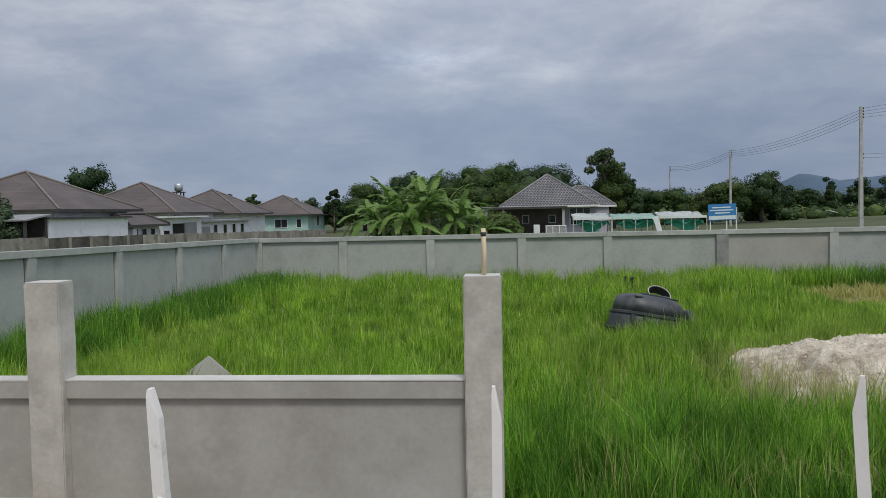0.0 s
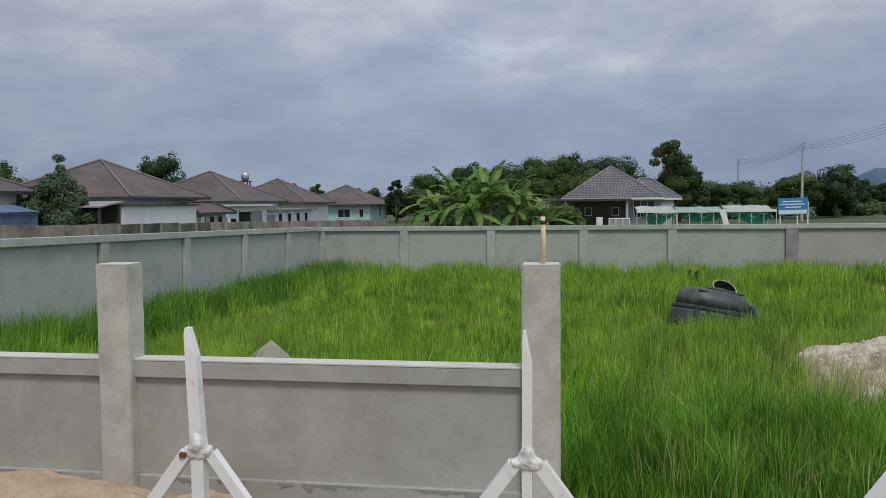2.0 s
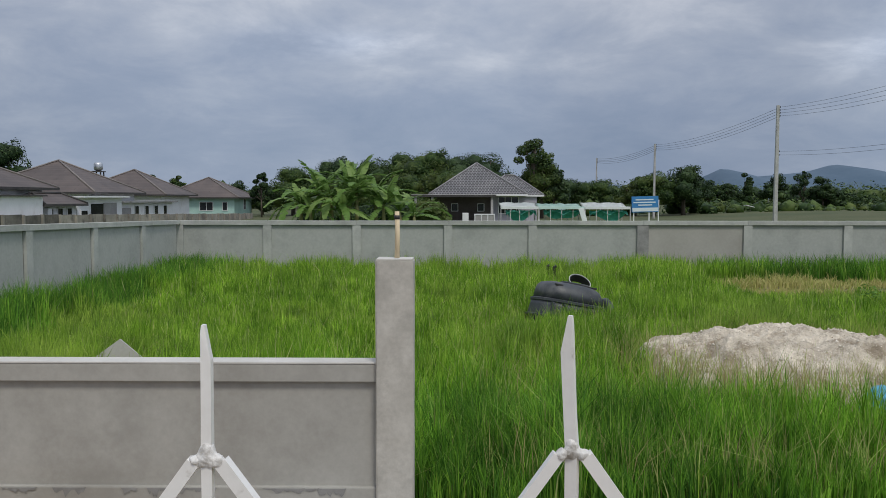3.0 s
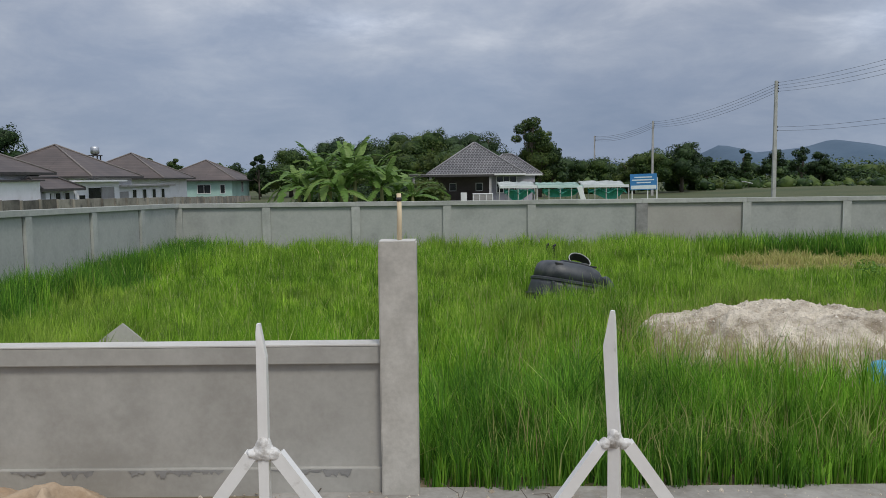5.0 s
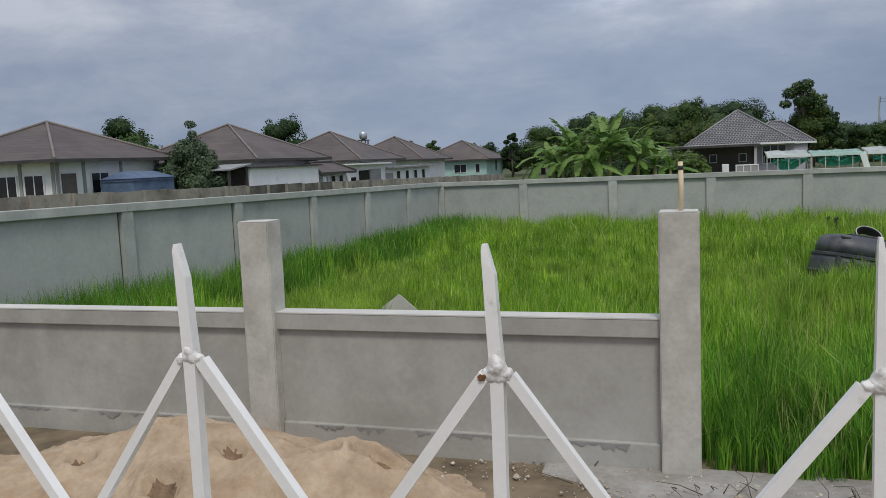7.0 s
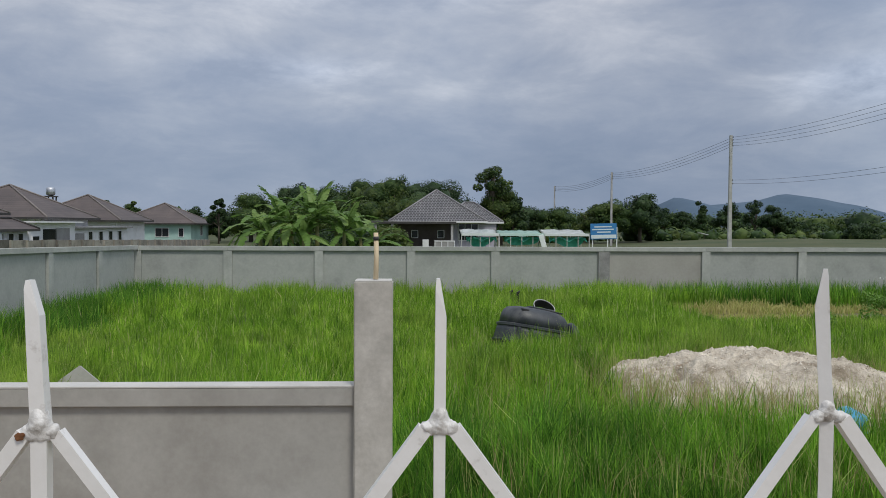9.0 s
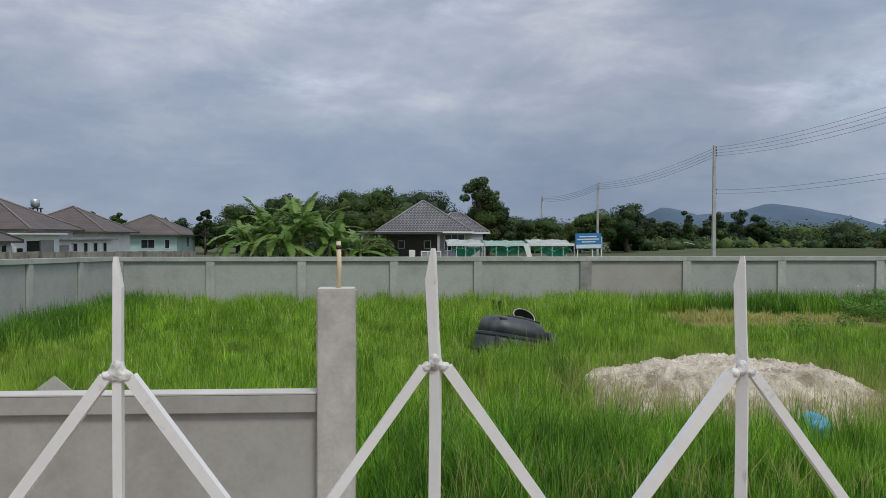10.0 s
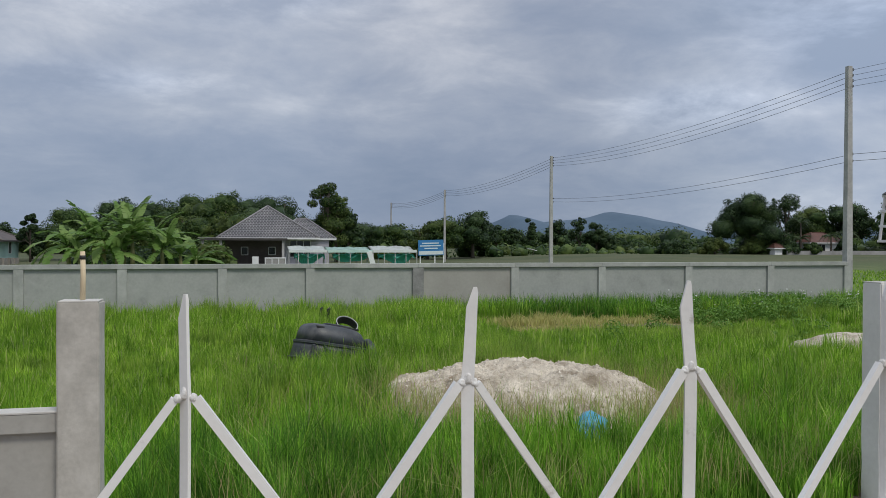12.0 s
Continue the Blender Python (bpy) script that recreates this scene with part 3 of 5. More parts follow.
for k, (x, top, pw) in enumerate(PILLARS):
    part("pillar", worn_box(x, x + pw, 0.0, 0.2, -0.3, top, k, 0.005), M_PILLAR_LIT if x > 5 else M_PILLAR, wall_front)
    part("pillar_cap", box(x + 0.006, x + pw - 0.006, 0.006, 0.194, top - 0.002, top + 0.007, 0.003), M_PLASTER_LIT_TOP, wall_front)
for k, (xa, xb) in enumerate(((-7.7, -6.17), (-5.925, -3.225), (-2.98, -0.243), (6.04, 8.6))):
    part("panel", box(xa, xb, 0.085, 0.17, -0.3, 0.893), M_PLASTER, wall_front)
    part("rail", box(xa, xb, 0.045, 0.195, 0.893, 1.01, 0.006), M_PLASTER, wall_front)
    part("coping", box(xa, xb, 0.042, 0.198, 1.0105, 1.024, 0.004), M_PLASTER_LIT_TOP, wall_front)
    bm = box(xa, xb, 0.055, 0.18, -0.3, 0.19, 0.01)
    part("plinth", bm, M_PLASTER, wall_front)
    # patches where the render has broken away along the plinth
    rng = random.Random(40 + k)
    for q in range(int((xb - xa) * 4.5)):
        px, pw, ph = rng.uniform(xa + 0.1, xb - 0.4), rng.uniform(0.06, 0.34), rng.uniform(0.025, 0.085)
        bm = bmesh.new()
        py = 0.0535 - 0.0006 * q
        pts = [(px + pw * f, py, 0.19 - 0.006 - ph * (0.15 + 0.85 * rng.random()) * math.sin(math.pi * f) ** 0.4) for f in (0, 0.06, 0.14, 0.2, 0.31, 0.38, 0.5, 0.58, 0.66, 0.77, 0.85, 0.93, 1)]
        lo = [bm.verts.new(p) for p in pts]
        hi = [bm.verts.new((p[0], py, 0.181)) for p in pts]
        for a in range(len(pts) - 1):
            bm.faces.new((lo[a], lo[a + 1], hi[a + 1], hi[a]))
        part("chipped_patch", bm, M_ROUGH_CEMENT, wall_front)

# sticks standing in the pillar tops
for (x, top, tall) in ((-0.243, 1.705, 0.3), (5.795, 1.77, 0.34)):
    stick = thing("wooden_stick", pose(x + 0.135, FRONT_Y + 0.08, top), "pale bamboo stick standing upright in a pillar top", "stick")
    part("shaft", tube([(0, 0, 0), (0.004, 0, tall * 0.5), (0.0, 0, tall)], [0.017, 0.016, 0.015], 8), M_BAMBOO, stick)
    part("tie", tube([(0, 0, tall - 0.05), (0, 0, tall - 0.025)], [0.018, 0.018], 8), M_IRON, stick)

lantern = thing("lantern", pose(5.935, FRONT_Y + 0.08, 2.08, 0, 0, 6), "white metal lantern frame on a stick above the pillar", "lantern")
for sx in (-1, 1):
    for sy in (-1, 1):
        part("upright", tube([(0.1 * sx, 0.1 * sy, 0.0), (0.075 * sx, 0.075 * sy, 0.36)], [0.011, 0.011], 4, True), M_TRIM, lantern)
for z, w in ((0.0, 0.108), (0.12, 0.1), (0.24, 0.093), (0.36, 0.085)):
    for sx in (-1, 1):
        part("bar", box(-w, w, sx * w - 0.01, sx * w + 0.01, z, z + 0.02), M_TRIM, lantern)
        part("bar", box(sx * w - 0.01, sx * w + 0.01, -w + 0.011, w - 0.011, z + 0.001, z + 0.019), M_TRIM, lantern)
part("roof", lathe_cone(0.13, 0.02, 0.385, 0.46), M_IRON, lantern)

# ---- white steel fence with spear points ----
SPEARS = [-0.254 + 0.182 * k for k in range(-7, 0)] + [-0.254, -0.0695, 0.108, 0.288, 0.470, 0.659, 0.840, 1.034, 1.212] + [1.212 + 0.18 * k for k in range(1, 8)]
fence_y = 0.113
fence = thing("steel_fence", pose(0, fence_y, 0), "white-painted steel fence with spear points and zigzag braces", "fence")
RAIL_Z = 1.851


HUBS = {7: 1.968, 8: 1.966, 9: 1.967, 10: 1.971, 11: 1.966, 12: 1.973, 13: 1.969, 14: 1.972, 15: 1.975}
LEANS = {7: -0.002, 8: -0.0025, 9: 0.0004, 10: -0.003, 11: -0.002, 12: -0.002, 13: -0.002, 14: 0.003, 15: -0.004}
# half width, half depth and turn of each bar
BARS = {7: (0.0038, 0.0034, 0), 8: (0.0035, 0.0032, 0), 9: (0.0026, 0.0026, 0), 10: (0.003, 0.002, -25), 11: (0.0034, 0.0013, -40), 12: (0.0042, 0.0013, -55), 13: (0.0041, 0.0013, -48), 14: (0.0045, 0.0018, -14), 15: (0.0045, 0.0018, -14)}


def hub_z(k):
    """The height of the welded joint on a spear; the row climbs slightly."""
    return HUBS.get(k, 1.968 if k < 7 else 1.975)


part("rail", box(SPEARS[0] - 0.15, SPEARS[-1] + 0.15, -0.016, 0.014, RAIL_Z - 0.045, RAIL_Z, 0.004), M_WHITE_PAINT, fence)
for x in (SPEARS[0] - 0.13, SPEARS[-1] + 0.13):
    part("post", box(x - 0.02, x + 0.02, -0.02, 0.02, -0.02, RAIL_Z - 0.046, 0.003), M_WHITE_PAINT, fence)


def spear_mesh(seed):
    """A square bar, its top ground to a slanting point."""
    rng = random.Random(seed)
    bm = bmesh.new()
    h, d, turn = BARS.get(seed, (0.0036, 0.0034, 0))
    cut = 0.019 if seed == 7 else rng.uniform(0.014, 0.021)
    hz, dx = hub_z(seed), LEANS.get(seed, rng.uniform(-0.0012, 0.0012))
    top = hz + rng.uniform(0.0645, 0.0665)
    side = 1 if seed > 9 else -1
    corners = ((-1, -1), (1, -1), (1, 1), (-1, 1))
    rings = []
    for z, ox, k in ((RAIL_Z - 0.002, dx * 0.3, 1.0), (hz - 0.03, 0.0, 1.0), (hz, 0.0, 1.02), (hz + 0.018, dx * 0.4, 0.97)):
        rings.append([bm.verts.new((ox + sx * h * k, sy * d * k, z)) for sx, sy in corners])
    rings.append([bm.verts.new((dx + sx * h * 0.94, sy * d * 0.94, top - 0.004 if sx == side else top - cut)) for sx, sy in corners])
    rings.append([bm.verts.new((dx + side * h * 0.8 if sx == side else dx + side * h * 0.2, sy * d * 0.75, top)) for sx, sy in corners])
    for a, b in zip(rings, rings[1:]):
        for k in range(4):
            bm.faces.new((a[k], a[(k + 1) % 4], b[(k + 1) % 4], b[k]))
    bm.faces.new(rings[-1])
    bm.faces.new(rings[0][::-1])
    es = [e for e in bm.edges if len(e.link_faces) == 2 and e.calc_face_angle() > 0.6]
    bmesh.ops.bevel(bm, geom=es, offset=min(0.0011, d * 0.45), segments=2, affect="EDGES")
    bmesh.ops.rotate(bm, cent=(0, 0, 0), matrix=Matrix.Rotation(radians(turn), 3, "Z"), verts=bm.verts)
    return bm


def lump(c, r, seed, squash=(1, 1, 1), rough=0.35, fine_rough=0.0, level=3):
    """An uneven blob: a broad swelling and, where wanted, finer knobs on it."""
    bm = bmesh.new()
    bmesh.ops.create_icosphere(bm, subdivisions=level, radius=r)
    for v in bm.verts:
        q = v.co / r
        k = 1 + rough * noise.noise(q * 1.1 + Vector((seed * 3.7, 0, 0))) + fine_rough * noise.fractal(q * 3.1 + Vector((0, seed * 1.9, 0)), 0.8, 2.0, 3)
        v.co = Vector((q.x * squash[0], q.y * squash[1], q.z * squash[2])) * (r * k) + Vector(c)
    return bm


def weld_mesh(c, r, seed, level):
    """One bead of weld run round a joint, drawn out along the bar and both braces."""
    bm = bmesh.new()
    bmesh.ops.create_icosphere(bm, subdivisions=level, radius=1.0)
    arms = ((Vector((0, -0.05, 1)).normalized(), 0.7, 3), (Vector((-0.75, -0.15, -0.62)).normalized(), 0.5, 3), (Vector((0.75, -0.15, -0.62)).normalized(), 0.5, 3))
    for v in bm.verts:
        q = v.co.normalized()
        k = 1 + sum(g * max(0, q.dot(d)) ** p for d, g, p in arms)
        k += 0.2 * noise.noise(q * 1.3 + Vector((seed * 3.7, 0, 0))) + 0.07 * noise.fractal(q * 3.6 + Vector((0, seed * 1.9, 0)), 0.9, 2.0, 4)
        v.co = Vector((q.x, q.y * 0.95, q.z)) * (r * k) + Vector(c)
    return bm


def brace_mesh(x0, z0, x1, z1, r):
    bm = tube([(x0, 0, z0), (x1, 0, z1)], [r * 1.38, r * 1.38], 4, True)
    bmesh.ops.bevel(bm, geom=[e for e in bm.edges if e.calc_face_angle(0) > 0.6], offset=0.0014, segments=3, affect="EDGES")
    return bm


BULGE = {7: 0.8, 8: 1.1, 9: 0.8, 10: 0.6, 11: 0.5}
for k, x in enumerate(SPEARS):
    hz = hub_z(k)
    sp = part("spear", spear_mesh(k), M_WHITE_PAINT, fence, at=pose(x, 0, 0))
    g = BULGE.get(k, 0.45)
    part("weld", weld_mesh((0, -0.0006, hz - 0.0006), 0.0049 * g ** 0.6, k, 4 if 6 < k < 13 else 3), M_WELD, sp, smooth=True)
    for s in (-1, 1):
        part("brace", brace_mesh(x + s * 0.0068, hz - 0.0035, x + s * 0.0865, RAIL_Z + 0.003, 0.0034 if (k + s) % 3 else 0.0029), M_WHITE_PAINT, fence)
        if k > 6:
            part("weld", lump((s * (0.0052 if k < 10 else 0.005), -0.001, hz - 0.003), 0.0034 if k < 10 else 0.003, k * 2 + s + 300, (1.0, 1.0, 1.05), 0.35, 0.12), M_WELD, sp, smooth=True)
    part("weld", lump((x + 0.0898, -0.002, RAIL_Z + 0.003), 0.0052, k + 90, (1.3, 1.0, 0.8), 0.5, 0.3), M_WELD, fence, smooth=True)
    if k in (8, 10, 12, 13, 14, 15):
        part("rust_spot", lump((x + 0.0898 + 0.007, -0.004, RAIL_Z - 0.0004), 0.0058, k + 130, (1.9, 1.7, 0.14), 0.6), M_RUST, fence, "brown rust stain", smooth=True)
    if k == 8:
        part("rust_spot", lump((-0.0074, -0.0044, hz - 0.004), 0.0016, k + 170, (1.1, 0.45, 1.1), 0.6), M_RUST, sp, "brown rust stain", smooth=True)


# ---- heaps ----
def heap(name, cx, cy, z0, rx, ry, tall, mat, label, seed, flat=1.0, dents=0, rough=0.05, grid=90, category="heap", turn=0.0):
    rng = random.Random(seed)
    holes = [(rng.uniform(-0.7, 0.7), rng.uniform(-0.55, 0.45), rng.uniform(0.035, 0.07)) for _ in range(dents)]
    u = np.linspace(-1.15, 1.15, grid)
    v, idx = [], {}
    for a, p in enumerate(u):
        for b, q in enumerate(u):
            d = math.hypot(p, q)
            swell = 1 + 0.25 * noise.noise(Vector((p * 1.4 + seed, q * 1.4, 0)))
            base = max(0.0, 1 - (d / swell) ** 2)
            h = tall * min(1.0, base * flat) ** 0.85
            pv = Vector((p * rx, q * ry, seed))
            h += rough * min(1, base * 4) * (1.1 * noise.fractal(pv * 1.7, 0.9, 2.1, 6) - 0.55 * noise.turbulence(pv * 5, 3, True) + 0.3 * noise.noise(pv * 26) * min(1, base * 2))
            for hx, hy, hr in holes:
                e = math.hypot(p - hx, (q - hy) * 1.2) / hr
                h -= 0.1 * math.exp(-e ** 4) * (1 + 0.3 * noise.noise(pv * 9)) - 0.022 * math.exp(-(e - 1.35) ** 2 * 6)
            v.append((p * rx, q * ry, h - 0.12 * max(0, d - 0.95)))
    w = len(u)
    i, j = np.meshgrid(np.arange(w - 1), np.arange(w - 1))
    a = (j * w + i).ravel()
    me = raw_mesh(name, np.array(v), np.stack([a, a + w, a + w + 1, a + 1], 1).ravel(), np.full(len(a), 4), [mat])
    me.polygons.foreach_set("use_smooth", [True] * len(me.polygons))
    ob = new(name, me)
    ob.matrix_basis = pose(cx, cy, z0, 0, 0, turn)
    return tagged(ob, label, category)


def sand_heap():
    """Two lobes of loose sand trodden with footprints."""
    lobes = ((-3.2, 4.12, 1.75, 0.88, 0.46), (-2.1, 4.12, 1.0, 0.78, 0.3), (-4.7, 3.6, 1.2, 0.8, 0.28))
    prints = ((-3.85, 3.85, 0.085), (-2.78, 3.95, 0.07), (-2.2, 4.1, 0.075), (-1.88, 4.16, 0.12), (-3.08, 3.65, 0.1), (-3.36, 4.1, 0.04), (-2.5, 4.2, 0.04), (-1.68, 4.34, 0.04), (-3.75, 3.5, 0.06), (-2.4, 3.6, 0.07))
    nx, ny = 320, 160
    hollow_shade = set()
    xs, ys = np.linspace(-6.0, -1.0, nx), np.linspace(2.75, 4.95, ny)
    v = []
    for y in ys:
        for x in xs:
            p = Vector((x, y, 0))
            wob = 0.09 * noise.noise(p * 2.3) + 0.05 * noise.noise(p * 6)
            rest = 1.0
            for cx, cy, rx, ry, h in lobes:
                d = math.hypot((x - cx) / rx, (y - cy) / ry) + wob
                f = max(0.0, 1 - d)
                f = f * f * (3 - 2 * f) * 0.6 + f * 0.5
                rest *= 1 - min(0.95, f * h / 0.55)
            z = 0.55 * (1 - rest)
            k = min(1, z * 12)
            z += k * (0.026 * noise.fractal(p * 4, 0.8, 2.1, 6) - 0.016 * noise.turbulence(p * 9, 4, True) + 0.004 * noise.noise(p * 40))
            for hx, hy, hr in prints:
                e = math.hypot((x - hx) * 0.8, (y - hy) * 1.25) / (hr * (1 + 0.22 * noise.noise(p * 14)))
                z -= hr * 0.85 * math.exp(-e ** 4) - hr * 0.22 * math.exp(-(e - 1.35) ** 2 * 7)
                # the bottom of each larger print takes the painted shade colour
                if e < 0.8 + 0.2 * noise.noise(p * 22) and hr > 0.05:
                    hollow_shade.add(len(v))
            v.append((x, y, z - 0.03))
    i, j = np.meshgrid(np.arange(nx - 1), np.arange(ny - 1))
    a = (j * nx + i).ravel()
    me = raw_mesh("sand_heap", np.array(v), np.stack([a, a + 1, a + nx + 1, a + nx], 1).ravel(), np.full(len(a), 4), [M_SAND, M_SAND_SHADE], np.array([1 if q in hollow_shade and q + nx + 1 in hollow_shade else 0 for q in a.tolist()]))
    me.polygons.foreach_set("use_smooth", [True] * len(me.polygons))
    tagged(new("sand_heap", me), "orange building sand heaped against the front wall with footprints", "heap")


sand_heap()
stone_pile = heap("stone_pile", 4.3, 9.3, -0.14, 2.0, 1.75, 0.64, M_GRAVEL, "heap of pale crushed stone overgrown by grass", 8, 1.22, 0, 0.1, 240)
heap("gravel_heap", 12.3, 12.9, -0.15, 1.5, 1.0, 0.45, M_GRAVEL, "small heap of pale gravel in the weeds", 12, 1.2, 0, 0.05, 80)

# loose stones lying on the heap
def heap_stones(pile):
    rng = np.random.default_rng(83)
    co = np.empty(len(pile.data.vertices) * 3, np.float32)
    pile.data.vertices.foreach_get("co", co)
    co = co.reshape(-1, 3)
    co = co[co[:, 2] > 0.06]
    n = 4500
    c = co[rng.integers(0, len(co), n)] + np.array(pile.matrix_basis.translation)
    r = rng.uniform(0.004, 0.011, n) * np.where(rng.random(n) < 0.03, 2.4, 1)
    d = np.array([(1, 0, 0), (0, 1, 0), (-1, 0, 0), (0, -1, 0), (0, 0, 0.8), (0, 0, -0.6)])
    v = c[:, None, :] + d[None] * r[:, None, None] * rng.uniform(0.6, 1.4, (n, 6, 1))
    f = np.array([0, 1, 4, 1, 2, 4, 2, 3, 4, 3, 0, 4, 1, 0, 5, 2, 1, 5, 3, 2, 5, 0, 3, 5])
    me = raw_mesh("loose_stones", v.reshape(-1, 3), (np.arange(n)[:, None] * 6 + f[None]).ravel(), np.full(n * 8, 3), [M_STONE_BITS])
    tagged(new("loose_stones", me), "pale and brown broken stones lying loose on the heap", "stones", kind="stuff")


heap_stones(stone_pile)

# tipped concrete slab
bm = bmesh.new()
add_box(bm, -0.27, 0.27, -0.035, 0.035, -0.27, 0.27, Matrix.Diagonal((1.05, 1, 0.85, 1)) @ Matrix.Rotation(radians(47), 4, "Y"), 0.006)
slab = part("concrete_slab", bm, M_PLASTER, at=pose(-3.78, 9.45, 0.05, -12, 0, 8))
tagged(slab, "broken grey concrete slab tipped up in the grass", "slab")

# crumbs of cement and stone strewn over the apron and the soil before it
def crumbs():
    rng = np.random.default_rng(71)
    n = 900
    c = np.stack([rng.uniform(-1.7, 5.6, n), 4.95 - 0.75 * rng.random(n) ** 1.2, np.full(n, 0.02)], 1)
    r = rng.uniform(0.004, 0.013, n) * np.where(rng.random(n) < 0.08, 2.2, 1)
    d = np.array([(1, 0, 0), (0, 1, 0), (-1, 0, 0), (0, -1, 0), (0, 0, 0.8), (0, 0, -0.6)])
    v = c[:, None, :] + d[None] * r[:, None, None] * rng.uniform(0.6, 1.4, (n, 6, 1))
    f = np.array([0, 1, 4, 1, 2, 4, 2, 3, 4, 3, 0, 4, 1, 0, 5, 2, 1, 5, 3, 2, 5, 0, 3, 5])
    faces = (np.arange(n)[:, None] * 6 + f[None]).ravel()
    me = raw_mesh("gravel_crumbs", v.reshape(-1, 3), faces, np.full(n * 8, 3), [M_GRAVEL])
    tagged(new("gravel_crumbs", me), "crumbs of cement and stone strewn over the apron", "gravel", kind="stuff")


crumbs()

# dry twigs blown onto the apron
rng = random.Random(55)
for k in range(16):
    x, y, a, n = rng.uniform(-0.9, 1.6), rng.uniform(4.5, 4.95), rng.uniform(0, 6.3), rng.uniform(0.1, 0.3)
    pts = [(0, 0, 0.004), (n * 0.5 * math.cos(a), n * 0.5 * math.sin(a), 0.03 + 0.06 * rng.random()), (n * math.cos(a + 0.3), n * math.sin(a + 0.3), 0.012 + 0.12 * rng.random())]
    tw = part("twig", tube(pts, [0.004, 0.003, 0.0015], 5), M_BARK, at=pose(x, y, 0.025))
    tagged(tw, "thin dry brown twig lying on the concrete", "twig", "twigs on the apron")

# blue plastic bag
bag = part("plastic_bag", lump((0, 0, 0.17), 0.17, 5, (1.15, 0.85, 0.72), 0.5, 0.4), M_BLUE_PLASTIC, at=pose(4.35, 7.35, -0.02), smooth=True)
tagged(bag, "crumpled blue plastic bag at the foot of the stone heap", "bag")


# ---- black plastic tank lying in the grass ----
def lathe(profile, sides=40, squash=1.0, wave=0.0, caps=True):
    bm = bmesh.new()
    rings = []
    for r, z in profile:
        rings.append([bm.verts.new((r * math.cos(a) * (1 + wave * math.cos(6 * a)), r * squash * math.sin(a) * (1 + wave * math.cos(6 * a)), z)) for a in [2 * math.pi * k / sides for k in range(sides)]])
    for a, b in zip(rings, rings[1:]):
        for k in range(sides):
            bm.faces.new((a[k], a[(k + 1) % sides], b[(k + 1) % sides], b[k]))
    if caps:
        bm.faces.new(rings[0][::-1])
        bm.faces.new(rings[-1])
    return bm


def loft(rows, sides=56, power=3.2):
    """Rounded-box sections, one above the other: half width, half depth, height, shift."""
    bm = bmesh.new()
    rings = []
    for rx, ry, z, dx in rows:
        ring = []
        for k in range(sides):
            c, q = math.cos(2 * math.pi * k / sides), math.sin(2 * math.pi * k / sides)
            ring.append(bm.verts.new((dx + rx * math.copysign(abs(c) ** (2 / power), c), ry * math.copysign(abs(q) ** (2 / power), q), z)))
        rings.append(ring)
    for a, b in zip(rings, rings[1:]):
        for k in range(sides):
            bm.faces.new((a[k], a[(k + 1) % sides], b[(k + 1) % sides], b[k]))
    bm.faces.new(rings[0][::-1])
    bm.faces.new(rings[-1])
    return bm


tank = thing("plastic_tank", pose(2.26, 13.9, -0.34, -6, 11, 10) @ Matrix.Diagonal((0.84, 1, 1.1, 1)), "black ribbed plastic tank lying tilted in tall grass", "tank")
part("lower_shell", loft([(0.80, 0.6, 0.0, 0), (0.8, 0.6, 0.3, 0), (0.765, 0.57, 0.44, -0.01), (0.745, 0.555, 0.5, -0.02)]), M_TANK, tank, smooth=True)
part("band", loft([(0.75, 0.56, 0.501, -0.02), (0.765, 0.575, 0.512, -0.02), (0.765, 0.575, 0.545, -0.02), (0.72, 0.535, 0.556, -0.03)]), M_TANK, tank)
part("upper_shell", loft([(0.7, 0.515, 0.557, -0.04), (0.67, 0.49, 0.68, -0.06), (0.62, 0.45, 0.76, -0.08), (0.54, 0.38, 0.81, -0.1), (0.42, 0.28, 0.835, -0.1)]), M_TANK, tank, smooth=True)
part("flange", loft([(0.82, 0.62, 0.255, 0), (0.85, 0.65, 0.262, 0), (0.85, 0.65, 0.285, 0), (0.81, 0.61, 0.292, 0)]), M_TANK, tank)
for x in (-0.58, -0.34, 0.62):
    part("rib", box(x - 0.025, x + 0.025, -0.61, -0.5, 0.293, 0.5, 0.014), M_TANK, tank)
# solid black block that stands in for the shade inside the opening
part("opening", box(-0.02, 0.46, -0.606, -0.5, 0.1, 0.46, 0.03), M_BLACK, tank, "dark broken opening")
part("hatch", loft([(0.3, 0.16, 0.836, 0.05), (0.3, 0.16, 0.862, 0.05), (0.27, 0.13, 0.872, 0.05)], 40), M_TANK, tank)
# the slots too are black blocks in place of shaded hollows
part("slot", box(-0.52, -0.36, -0.36, -0.27, 0.79, 0.823, 0.01, Matrix.Rotation(radians(4), 4, "X")), M_BLACK, tank, "dark open slot")
part("slot", box(-0.2, 0.42, -0.285, -0.245, 0.815, 0.842, 0.008), M_BLACK, tank, "dark open slot")
part("end_cap", loft([(0.28, 0.3, 0.0, 0), (0.28, 0.3, 0.12, 0), (0.22, 0.24, 0.17, 0), (0.1, 0.1, 0.18, 0)], 32, 2.3), M_TANK, tank, at=pose(0.72, -0.1, 0.42, 0, 68, 0), smooth=True)
part("end_cap", loft([(0.2, 0.22, 0.0, 0), (0.2, 0.22, 0.13, 0), (0.14, 0.16, 0.17, 0), (0.05, 0.05, 0.18, 0)], 32, 2.3), M_TANK, tank, at=pose(0.78, -0.32, 0.3, 25, 75, 0), smooth=True)

